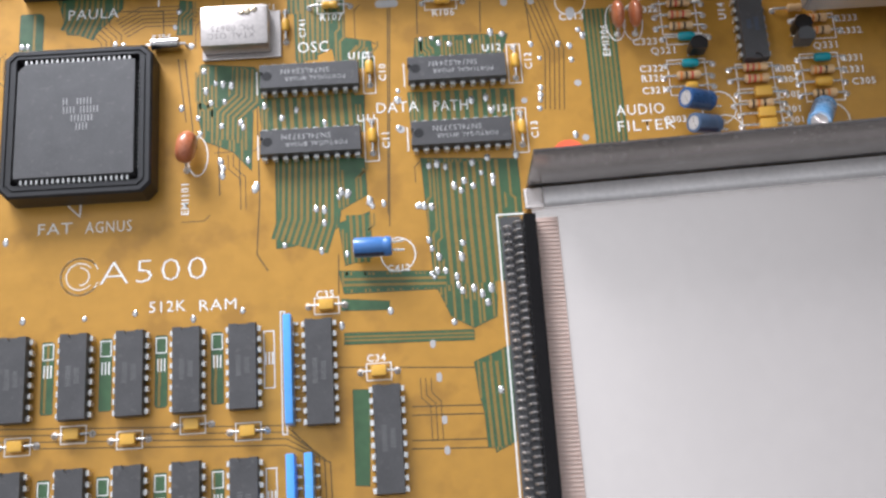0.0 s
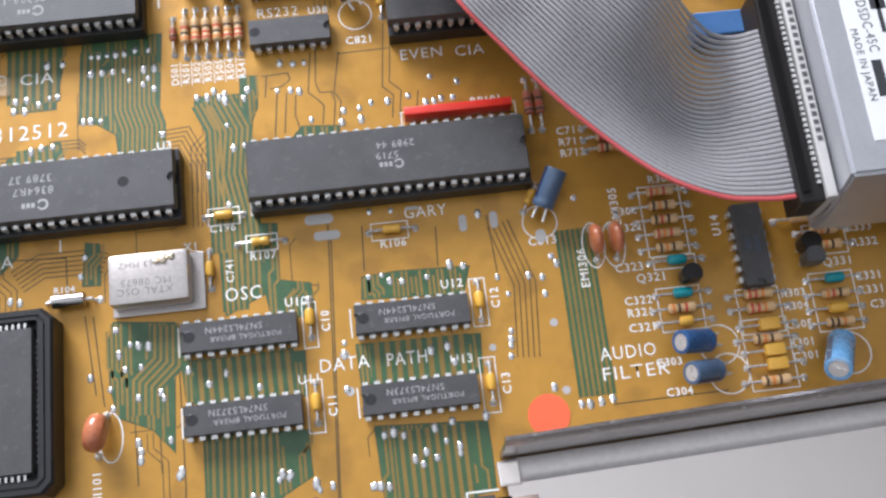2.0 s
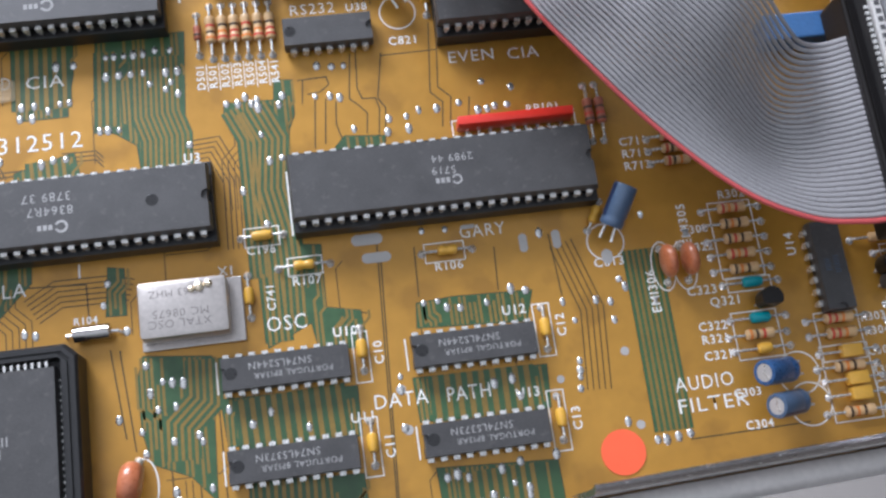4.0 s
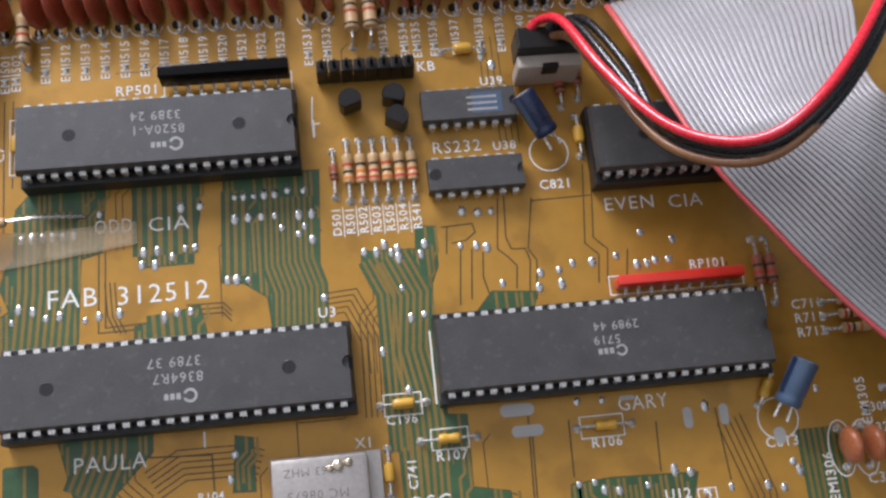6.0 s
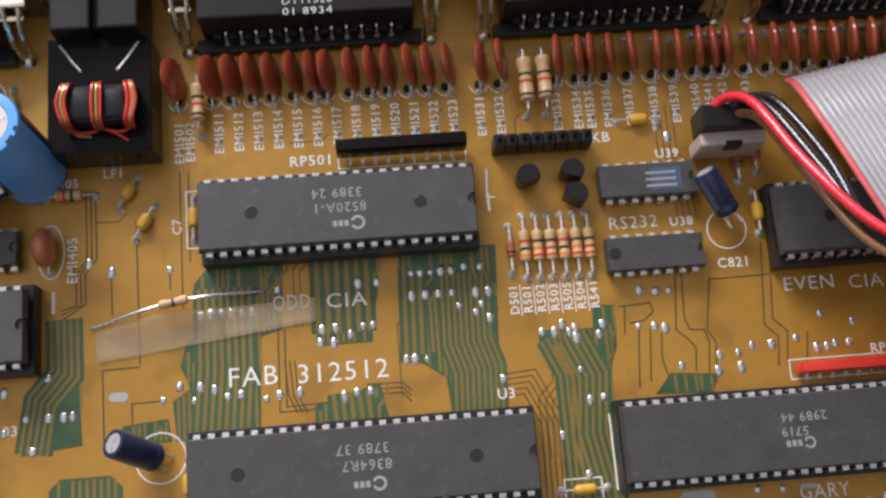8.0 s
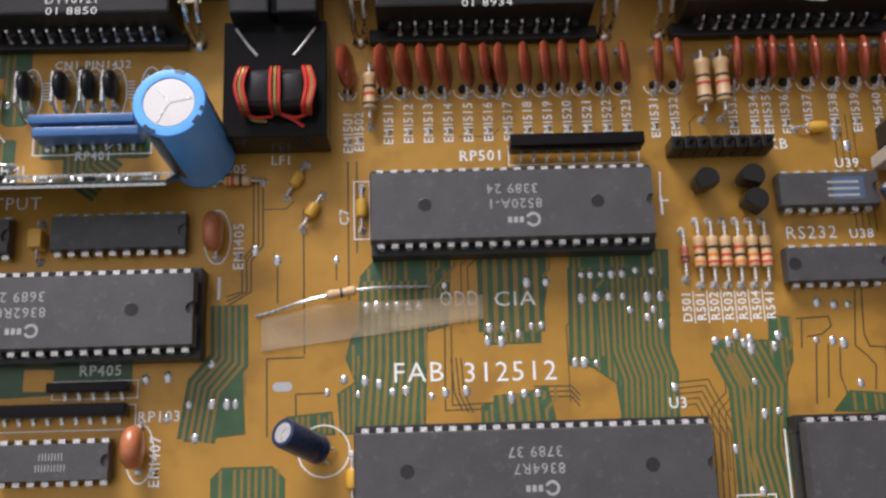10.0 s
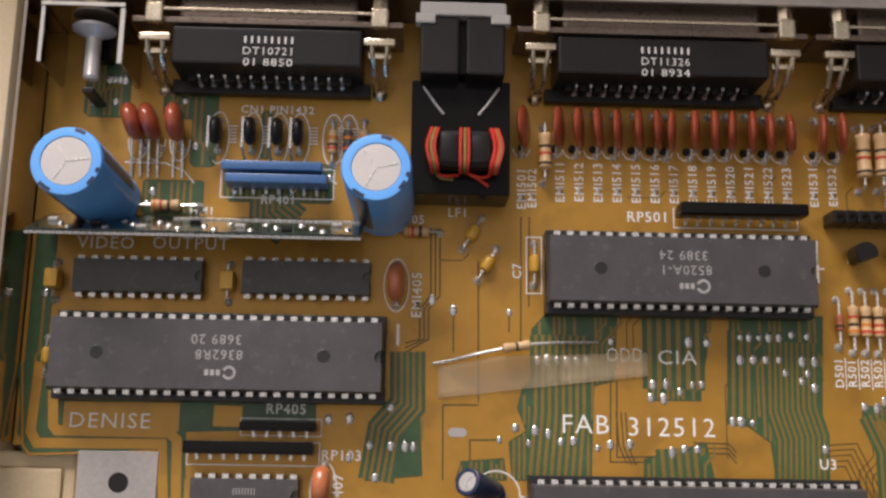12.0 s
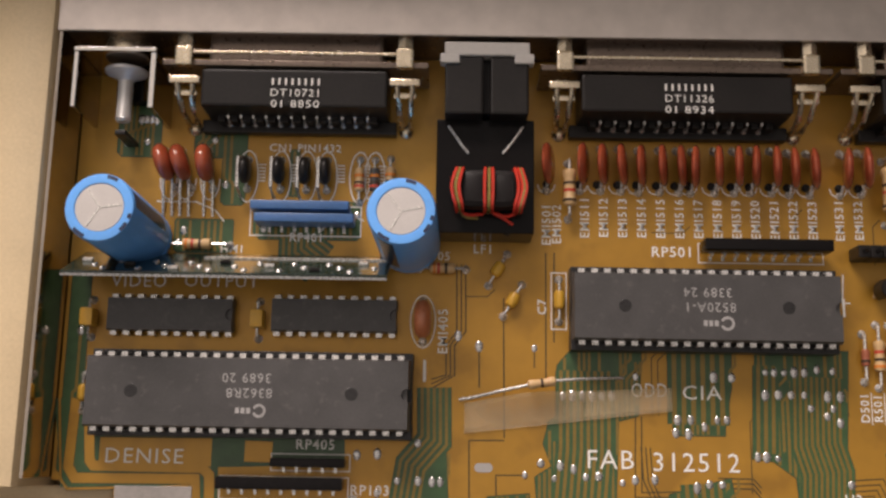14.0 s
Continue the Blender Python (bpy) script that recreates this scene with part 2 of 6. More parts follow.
def curve(pts, steps=8):
    """Catmull-Rom through points."""
    P = [Vector(p) for p in pts]
    P = [P[0] * 2 - P[1]] + P + [P[-1] * 2 - P[-2]]
    out = []
    for i in range(1, len(P) - 2):
        for k in range(steps):
            t = k / steps
            a, b, c, d = P[i - 1], P[i], P[i + 1], P[i + 2]
            out.append(0.5 * ((2 * b) + (c - a) * t + (2 * a - 5 * b + 4 * c - d) * t * t + (3 * b - a - 3 * c + d) * t ** 3))
    return out + [P[-2]]


def flat(bm, pts, z0, z1):
    """A plate from an outline."""
    lo, hi = [bm.verts.new((x, y, z0)) for x, y in pts], [bm.verts.new((x, y, z1)) for x, y in pts]
    bm.faces.new(hi)
    bm.faces.new(list(reversed(lo)))
    for i in range(len(pts)):
        j = (i + 1) % len(pts)
        bm.faces.new((lo[i], lo[j], hi[j], hi[i]))
    return bm


def to_mesh(name, bm, material, smooth=False):
    bmesh.ops.recalc_face_normals(bm, faces=bm.faces)
    for v in bm.verts:
        v.co *= MM
    me = bpy.data.meshes.new(name)
    if smooth:
        for f in bm.faces:
            f.smooth = True
        for e in bm.edges:
            if len(e.link_faces) == 2 and e.calc_face_angle(0) > 0.7:
                e.smooth = False
    bm.to_mesh(me)
    bm.free()
    me.materials.append(material)
    return me


def place(x, y, z=0.0, rz=0.0, rx=0.0, ry=0.0):
    return pose(x * MM, y * MM, z * MM, rx, ry, rz)


def thing(name, label, category, x, y, z=0.0, rz=0.0, group="", rx=0.0, ry=0.0):
    ob = new(name)
    ob.empty_display_size = 0.002
    ob.matrix_basis = place(x, y, z, rz, rx, ry)
    return tagged(ob, label, category, group)


def put(name, me, parent, x=0.0, y=0.0, z=0.0, rz=0.0, label=""):
    ob = new(name, me)
    ob.parent = parent
    ob.matrix_basis = place(x, y, z, rz)
    return tagged(ob, label)


def part(name, bm, material, parent, label="", smooth=False):
    return put(name, to_mesh(name, bm, material, smooth), parent, label=label)


def solid(name, bm, material, label, category, kind="", group="", smooth=False):
    """A thing of one mesh, at top level."""
    return tagged(new(name, to_mesh(name, bm, material, smooth)), label, category, group, kind)


def letters(body, height, material, thick=0.0):
    """Mesh of built-in font letters, centred, height of a capital in mm."""
    cu = bpy.data.curves.new("letters", "FONT")
    cu.body, cu.size, cu.align_x, cu.align_y = body, height * 1.37, "CENTER", "CENTER"
    cu.space_character, cu.resolution_u, cu.offset = 1.12, 2, thick
    ob = bpy.data.objects.new("letters", cu)
    me = bpy.data.meshes.new_from_object(ob)
    bpy.data.objects.remove(ob)
    for v in me.vertices:
        v.co *= MM
    me.materials.clear()
    me.materials.append(material)
    return me


def write(body, x, y, z, height, parent, material=None, rz=0.0, width=0.0, name="printed_text", label="", thin=0.0):
    me = letters(body, height, material or SILK, thin if material else 0.035 if height < 2.6 else (-0.004 if height < 5 else -0.03) * height)
    if width:
        w = max(v.co.x for v in me.vertices) - min(v.co.x for v in me.vertices)
        for v in me.vertices:
            v.co.x *= width * MM / w
    return put(name, me, parent, x, y, z, rz, label)


# ---- circuit board ----
board_bm = bmesh.new()
flat(board_bm, [(-104.8, -5.5), (-92.5, -5.5), (-92.5, -185), (330, -185), (330, 82), (-104.8, 82)], -1.6, 0.0)
board = solid("circuit_board", board_bm, AMBER, "amber and green circuit board covered with soldered parts", "circuit board")

green = [(-104, -100, -4, 36), (-68, -46, 43, 51), (-84, -72, 40, 47), (-75, -70, 50, 66), (-97, -88, 60, 72), (-61, -59, 52, 62), (-81, -74, 60, 66), (-33, -20, -40, -16), (-8, -2, -60, -30)]
green += [(x, x + 2.8, y, y + 17) for x in (1.2, 14.7, 27.7, 40.8) for y in (-134, -166)]
random.seed(5)
vias = []


def strip(bm, pts, w, z):
    """A flat line of width w along points, with mitred corners."""
    P = [Vector((*p, 0)) for p in pts]
    closed = (P[0] - P[-1]).length < 1e-6
    if closed:
        P = P[:-1]
    n, rows = len(P), []
    for i, p in enumerate(P):
        d0 = (p - P[i - 1]).normalized() if i or closed else (P[1] - p).normalized()
        d1 = (P[(i + 1) % n] - p).normalized() if i < n - 1 or closed else d0
        n0, n1 = Vector((-d0.y, d0.x, 0)), Vector((-d1.y, d1.x, 0))
        m = (n0 + n1).normalized() if (n0 + n1).length > 0.1 else n0
        k = w / 2 / max(m.dot(n0), 0.4)
        rows.append((bm.verts.new((p.x + m.x * k, p.y + m.y * k, z)), bm.verts.new((p.x - m.x * k, p.y - m.y * k, z))))
    for i in range(n if closed else n - 1):
        a, b = rows[i], rows[(i + 1) % n]
        bm.faces.new((a[0], a[1], b[1], b[0]))


LAYER = [0]


def line_part(name, pts, w, z, material):
    bm = bmesh.new()
    LAYER[0] += 1
    z += 0.000012 * (LAYER[0] % 400)
    strip(bm, pts, w, z)
    return put(name, to_mesh(name, bm, material), board)


def shifted(path, o):
    """A path moved sideways by o, corners kept."""
    P = [Vector(p) for p in path]
    out = []
    for i, p in enumerate(P):
        d0 = (p - P[i - 1]).normalized() if i else (P[1] - p).normalized()
        d1 = (P[i + 1] - p).normalized() if i < len(P) - 1 else d0
        n0, n1 = Vector((-d0.y, d0.x)), Vector((-d1.y, d1.x))
        m = (n0 + n1).normalized()
        q = p + m * (o / max(m.dot(n0), 0.5))
        out.append((q.x, q.y))
    return out


for n, (x0, x1, y0, y1) in enumerate(green):
    w, h = x1 - x0, y1 - y0
    c = min(w, h) * 0.14
    k = [random.uniform(0.3, 1.4) * c for _ in range(4)]
    outline = [(x0 + k[0], y0), (x1 - k[1], y0), (x1, y0 + k[1]), (x1, y1 - k[2]), (x1 - k[2], y1), (x0 + k[3], y1), (x0, y1 - k[3]), (x0, y0 + k[0])]
    gb = bmesh.new()
    gb.faces.new([gb.verts.new((x, y, 0.02 + 0.0004 * n)) for x, y in outline])
    put("bare_laminate_area", to_mesh("bare_laminate_area", gb, GREEN), board)
    line_part("clearance_line", outline + outline[:1], 0.26, 0.015, GAP)
    pitch = random.choice((1.05, 1.27, 1.27, 1.5))
    across = w if h >= w * 0.3 else h
    count = max(1, int((across - 1.2) / pitch))
    jog = random.choice((-1, 1)) * random.uniform(0.0, 0.2) * across
    s0 = random.uniform(0.3, 0.6)
    for i in range(count):
        o = 0.9 + i * pitch
        if random.random() < 0.1:
            continue
        cut0, cut1 = random.choice((0, 0, 0, 0.25)), random.choice((0, 0, 0, 0.3))
        if h >= w * 0.3:
            a, b = y0 + h * cut0 + 0.3, y1 - h * cut1 - 0.3
            m = y0 + h * s0 + i * pitch * (0.42 if jog > 0 else -0.42)
            m = min(max(m, a + 0.5), b - abs(jog) - 0.5) if b - a > abs(jog) + 1.2 else None
            X = x0 + o
            pts = [(X, a), (X, b)] if m is None else [(X, a), (X, m), (min(max(X + jog, x0 + 0.4), x1 - 0.4), m + abs(jog)), (min(max(X + jog, x0 + 0.4), x1 - 0.4), b)]
        else:
            a, b = x0 + w * cut0 + 0.3, x1 - w * cut1 - 0.3
            Y = y0 + o
            pts = [(a, Y), (b, Y)]
        line_part("copper_trace", pts, 0.56, 0.05, TRACE)
        if cut0:
            vias.append(pts[0])
        if cut1:
            vias.append(pts[-1])

# bare laminate showing green between the copper areas
more = bmesh.new()
for n, outline in enumerate((
        [(-2.2, 22.9), (10.7, 23.1), (10.6, 18.7), (9.9, 8.7), (6, 7.6), (5.2, -10.5), (-9.9, -10.6), (-10.5, -3.4), (-7.2, -1.3), (-8.9, 3), (-7.8, 7.4), (-6.1, 8.5), (-6.1, 18.4)],
        [(15.7, 21.5), (28.6, 21.7), (28.4, 14.5), (27, 7.8), (26.9, 5.1), (17, 5), (16.3, 8.8)],
        [(33.2, 21.8), (51.8, 22.1), (49.9, -10), (41.1, -10.1), (40.4, -2.8), (36.1, 0.3), (32, 0.8)],
        [(15.6, -6.3), (27.7, -3), (29.1, -10.2), (15.5, -10.4)],
        [(69.6, 8.9), (73.5, 8.5), (73.2, 0.5), (71.8, -2.7), (71.1, -9.3), (70.6, -24.4), (71.5, -30.8), (70.3, -42), (65.2, -41.4), (66.6, -32.4), (65.4, -23.9), (67, -17.7), (63.7, -13), (64.5, -4.3), (63.9, 0.2), (58.6, 1.8), (58.8, 4.6), (69.2, 4.3)],
        [(83, -5.4), (91.7, -6.2), (90.7, -9.5), (79.8, -9)],
        [(1.3, -25.5), (18.3, -25.6), (18.2, -29.7), (11, -37.1), (4.2, -36.4)],
        [(38.7, -47), (52, -48.6), (50.9, -76.6), (46.3, -71.3), (39.3, -68.1), (37.7, -61.8), (37.3, -51.9)],
        [(52.9, -57.4), (79.6, -58), (79.4, -67.9), (53.7, -66.7)],
        [(56.9, -73.7), (78.9, -75.1), (79.2, -84.8), (72.6, -88.3), (71.9, -92.7), (60.8, -96.9), (56.7, -97.2)],
        [(71.9, -91.7), (79.6, -89.2), (79.8, -100.8), (73.2, -102.5)],
        [(90.6, -58), (117.7, -58.6), (117.2, -67.3), (91, -66.8)],
        [(93.3, -43), (100.9, -42.5), (117.2, -43.1), (115.2, -49.4), (92.8, -48.1)],
        [(67.4, -27.5), (75.6, -28.4), (75.3, -41.6), (82, -43), (82.7, -50.8), (72.9, -49.7), (72, -44.4), (63.1, -48.5), (62.7, -34.2)],
        [(92.9, -76), (116.8, -77.5), (117, -83.5), (116.9, -92.3), (110.6, -92.6), (108.7, -117.3), (103.1, -119.7), (97.9, -116.7), (94.4, -108.1), (93.8, -96.6)],
        [(71.5, -103.8), (97.3, -105.4), (98.4, -109.7), (72.6, -109.5)],
        [(71.9, -110.8), (83.3, -112), (83.2, -114.1), (71.8, -113.6)],
        [(72.3, -119.1), (103, -120.4), (102.9, -122.5), (72.2, -121.9)],
        [(102.5, -127.9), (111.5, -124.4), (110.9, -146.9), (106.1, -149.1), (103.2, -135.9)],
        [(73.7, -132.7), (77.7, -132.9), (76.7, -154.9), (73.5, -154.6)],
        [(-37.6, -3.8), (-30.6, 0.6), (-28.1, 7.1), (-27.2, -10), (-37.9, -11.1)],
        [(-11.6, -6.6), (-19.7, -7.3), (-20.7, -10.8), (-11, -10.6)],
        [(33, -28.2), (36.2, -28.8), (36.2, -38.4), (32.2, -38.2), (32.6, -33.4)])):
    gb = bmesh.new()
    gb.faces.new([gb.verts.new((x, y, 0.026 + 0.0004 * n)) for x, y in outline])
    put("bare_laminate_area", to_mesh("bare_laminate_area", gb, GREEN), board)
    line_part("clearance_line", outline + outline[:1], 0.26, 0.015, GAP)
    # short runs of copper inside the bare area
    xs, ys = [p[0] for p in outline], [p[1] for p in outline]
    x, left, side, at = min(xs) + 0.9, 0, 0, 0.5
    while x < max(xs) - 0.5:
        if not left:
            left, side, at = random.randint(3, 7), random.choice((0, 0, 1.0, -1.0, 1.8)), random.uniform(0.3, 0.6)
        cuts = sorted(y0 + (y1 - y0) * (x - x0) / (x1 - x0) for (x0, y0), (x1, y1) in zip(outline, outline[1:] + outline[:1]) if (x0 - x) * (x1 - x) < 0)
        for a, b in zip(cuts[::2], cuts[1::2]):
            a, b = a + random.choice((0.2, 0.2, 0.2, 0.15 * (b - a))), b - random.choice((0.2, 0.2, 0.2, 0.25 * (b - a)))
            if b - a > 2.5:
                m = a + (b - a) * at + (0.4 * left if side > 0 else -0.4 * left)
                bent = side and a + 0.4 < m < b - abs(side) - 0.4
                run = [(x, a), (x, m), (x + side, m + abs(side)), (x + side, b)] if bent else [(x, a), (x, b)]
                if a < -45 or x < -25:
                    strip(more, run, 0.54, 0.0335)
                else:
                    line_part("copper_trace", run, 0.54, 0.0335, TRACE)
        left -= 1
        x += 1.0 if left else random.choice((1.9, 2.4))

tagged(put("copper_pattern", to_mesh("copper_pattern", more, TRACE), board), kind="stuff")

# bundles of parallel traces: path, number, spacing
for k, (path, count, pitch) in enumerate((
        ([(-0.6, 17.4), (-0.7, 2), (-1.8, -10.5)], 8, 1.35),
        ([(21.9, 22.8), (21.7, 7.2)], 6, 1.9),
        ([(45.3, 16.9), (44.9, 3.7), (46.5, -1.7), (46.1, -10)], 9, 1.1),
        ([(35.3, 19), (34.7, 1.9)], 3, 1.5),
        ([(22.2, -4.1), (22.6, -10.3)], 5, 1.6),
        ([(64.1, 3), (67.4, -4.6), (66.2, -15.4), (67.8, -24.2), (68, -32.5), (67.7, -42.9)], 6, 1.25),
        ([(9.8, -25.3), (9.7, -29.3), (6.6, -36.7)], 6, 1.4),
        ([(50.2, -49), (49.9, -57.1), (45.2, -61.5), (45, -68.1)], 5, 1.3),
        ([(66.2, -57.5), (66.6, -67.8)], 10, 2.1),
        ([(64.9, -74.2), (64.4, -90.4), (62.2, -96.9)], 9, 1.5),
        ([(76.4, -89.8), (76.5, -102)], 3, 1.5),
        ([(104.2, -58.1), (104.1, -67.3)], 9, 2.3),
        ([(65.2, -33.2), (65.4, -47.5)], 4, 1.2),
        ([(104.8, -77.5), (104.9, -91.5), (105.3, -108.8)], 8, 1.9),
        ([(72.7, -106.7), (97.2, -107.7)], 2, 1.4),
        ([(72.2, -120.5), (103, -121.4)], 2, 0.9),
        ([(106.2, -128.1), (106.9, -147.9)], 3, 1.5),
        ([(141.2, -37.2), (141.2, -53.7), (141, -75)], 6, 1.2),
        ([(-30.4, 13.6), (-30.2, 3.3), (-34.4, -1.6), (-35.9, -11.1)], 5, 1.2),
        ([(-58, 44), (-58, 41), (-54, 38)], 7, 1.2),
        ([(60, 3), (63, -4), (63, -34)], 3, 1.2))):
    wide = count * pitch + 0.7
    line_part("bare_laminate_area", path, wide, 0.036 + 0.0005 * k, GREEN)
    for s in (-1, 1):
        line_part("clearance_line", shifted(path, s * wide / 2), 0.2, 0.017, GAP)
    for i in range(count):
        line_part("copper_trace", shifted(path, (i - (count - 1) / 2) * pitch), 0.48 * pitch, 0.052, TRACE)

# dark clearance lines in the copper
for pts in ([(77.9, 3.6), (76.7, -7.6)],
            [(80.1, 3.4), (79, -6.7)],
            [(82.2, 2.6), (81.7, -2.5), (82.8, -7.1)],
            [(87.7, 15.6), (87, 5.1), (87.8, 2.7), (90.6, 2.5), (91.2, 0.1), (90.3, -6.6)],
            [(86.3, 13.3), (85.1, 2.9), (87.1, 1), (88.5, -0.8), (87.9, -5.3)],
            [(93, 12.8), (91.1, 2.4), (92.5, -0), (91.5, -7.8)],
            [(93, 12.2), (104.9, 12.4)]):
    line_part("clearance_line", pts, 0.3, 0.012, GAP)
for pts in ([(105.7, 17.7), (104.2, 3.6), (106.7, 1.1), (105.7, -5.7)],
            [(104.2, 19), (102.4, 2.6), (104.8, 0.1), (104, -5.6)],
            [(110.6, 0.7), (109.5, -6.1)],
            [(75.7, 8.4), (75.1, 2.7)],
            [(74.5, 8.2), (80.7, 8.5), (81.1, 6.7), (79.2, 5.2), (76.4, 4.8)],
            [(17.8, -26.6), (17.7, -30.6), (28.7, -31.2), (28.9, -38.7)]):
    line_part("clearance_line", pts, 0.3, 0.012, GAP)
for k in range(5):
    line_part("clearance_line", shifted([(49.3, -7.4), (54.6, -7), (57.3, -13), (57, -27.3)], k * 1.05), 0.26, 0.012, GAP)
for k in range(6):
    line_part("clearance_line", shifted([(19.4, -38), (24, -35.3), (33, -35.4), (36.5, -36.5)], k * 1.1), 0.26, 0.012, GAP)
for pts in ([(10.3, 2.7), (10.7, -3.8), (12.2, -7.2)],
            [(11.2, 2.7), (11.6, -3.9), (13.1, -7.3)],
            [(12.1, 2.6), (12.5, -4), (14, -7.4)],
            [(25.2, -3), (32.1, -3.1), (33.6, -4.8)],
            [(25.2, -4), (32, -4), (33.5, -5.8)],
            [(25.2, -4.9), (32, -5), (33.5, -6.8)]):
    line_part("clearance_line", pts, 0.3, 0.012, GAP)
for pts in ([(-21.6, 21), (-21.5, 13.7)],
            [(-10.6, 21.1), (-10.6, 17.8)],
            [(-8.3, 41.2), (-8.3, 13.9)],
            [(-6.6, 41.2), (-6.7, 22.9)],
            [(-16.8, 31.8), (-16.5, 4)],
            [(-23.4, 3.4), (-16.5, 3.5)],
            [(-23.4, 3.4), (-23.2, -10.8)],
            [(-18.1, -3.2), (-12.4, -3.1)],
            [(-18.1, -3.2), (-18, -8.8)],
            [(9.3, 8.7), (9, -6.9), (19.4, -6.8)],
            [(10.5, 8.7), (10.3, -6), (19.4, -5.7)]):
    line_part("clearance_line", pts, 0.3, 0.012, GAP)
for pts in ([(-26.3, 38.5), (-26.1, 24.8), (-28.2, 22), (-28.1, 16.1), (-31, 15.2)],
            [(-25.4, 38.5), (-25.2, 24.8), (-27.4, 22), (-27.2, 16.1), (-31, 14.3)],
            [(-24.5, 38.5), (-24.3, 24.8), (-26.5, 22), (-26.4, 16.1), (-30.9, 13.4)],
            [(-97.8, 6.2), (-95.6, -1.3), (-74.7, -1.6), (-73.9, -11.3)],
            [(-96.9, 6.2), (-95, -2), (-73.7, -2.4), (-72.9, -11.3)],
            [(-95.9, 6.2), (-94.4, -2.8), (-72.7, -3.2), (-72, -11.3)]):
    line_part("clearance_line", pts, 0.3, 0.012, GAP)
for pts in ([(86.9, -29.7), (84.1, -90)],
            [(94.4, -31.2), (94, -41.8)],
            [(110.8, -33.1), (110.3, -42.3)],
            [(122.5, -31.7), (123.2, -45.1)],
            [(42.3, -47.4), (43, -82.7)],
            [(34.4, -45.3), (36.4, -65.3)],
            [(32.6, -45), (34.7, -62.7)],
            [(62.6, -77.9), (62.8, -85), (64.5, -86.3)],
            [(144, -77.2), (169.2, -77)],
            [(80.8, -42.9), (83.2, -43.8)]):
    line_part("clearance_line", pts, 0.3, 0.012, GAP)
for pts in ([(87.4, -31.4), (84.3, -93.2)],
            [(52.5, -58.1), (52.8, -83.9), (51.9, -98.3), (54.5, -102.7)],
            [(47.6, -48.4), (48, -80.6)],
            [(101, -111.3), (107.7, -112), (108.9, -114.6)],
            [(70.6, -127.2), (102.4, -129.2), (103.8, -127.9)],
            [(87.3, -137.5), (108.3, -138.3)],
            [(87.2, -139.5), (108.2, -140.3)],
            [(86.9, -145.3), (107.7, -146.1)],
            [(86.7, -147.2), (107.5, -148.1)],
            [(71.6, -99.6), (71.3, -109.4)]):
    line_part("clearance_line", pts, 0.3, 0.012, GAP)
rng = random.Random(11)
for i in range(26):
    x, y = rng.uniform(-30, 130), rng.uniform(-100, 50)
    dx = rng.choice((0, 0, 1)) * rng.uniform(4, 12)
    dy = 0 if dx else rng.uniform(4, 16)
    line_part("clearance_line", [(x, y), (x + dx, y + dy), (x + dx + 1.5, y + dy + 1.5)], 0.22, 0.01, GAP)

for i in range(10):
    x, y = rng.uniform(-28, 135), rng.uniform(-160, 45)
    run = [(x, y), (x, y + rng.uniform(6, 14)), (x + rng.choice((-3, -2, 2, 3)), 0), (0, 0)]
    run[2] = (run[2][0], run[1][1] + abs(run[2][0] - x))
    run[3] = (run[2][0], run[2][1] + rng.uniform(3, 12))
    for k in range(rng.choice((2, 3, 4, 5))):
        line_part("clearance_line", shifted(run, k * 1.25), 0.22, 0.0105, GAP)

for k in range(5):
    line_part("clearance_line", shifted([(124.7, -34), (128.9, -48.4), (127.5, -65)], (k - 2) * 1.2), 0.26, 0.0585, GAP)

# broad copper bands that fold round the corner of the board
gb = bmesh.new()
gb.faces.new([gb.verts.new((x, y, 0.037)) for x, y in [(-105.4, 10.2), (-98.6, 10.3), (-98, 3.9), (-73.8, 3.8), (-47.8, 4.8), (-47.6, -1.7), (-72.3, -2.6), (-72, -14.9), (-77.3, -15), (-77.9, -5.9), (-87, -6.6), (-102.9, -6.9)]])
put("bare_laminate_area", to_mesh("bare_laminate_area", gb, GREEN), board)
for path, w in (([(-101.2, 10.3), (-101.7, -3), (-100.3, -5.1), (-76.8, -4.9), (-75.9, -15)], 1.9), ([(-98.2, 4.9), (-97.6, -1.7), (-96.8, -2.7), (-75.5, -2.8), (-74, -4.1), (-73.5, -15)], 1.9), ([(-104.5, 10.2), (-103, -5.4), (-101.6, -7.2), (-88.9, -6.7), (-87.7, -7.9)], 0.4), ([(-95.8, 0.1), (-73.8, 0.2)], 5.4), ([(-67.3, 0.6), (-61.9, 0.5)], 4.0)):
    line_part("copper_band", path, w, 0.056, AMBER)
    for s in (-1, 1):
        line_part("clearance_line", shifted(path, s * w / 2), 0.2, 0.05, GAP)

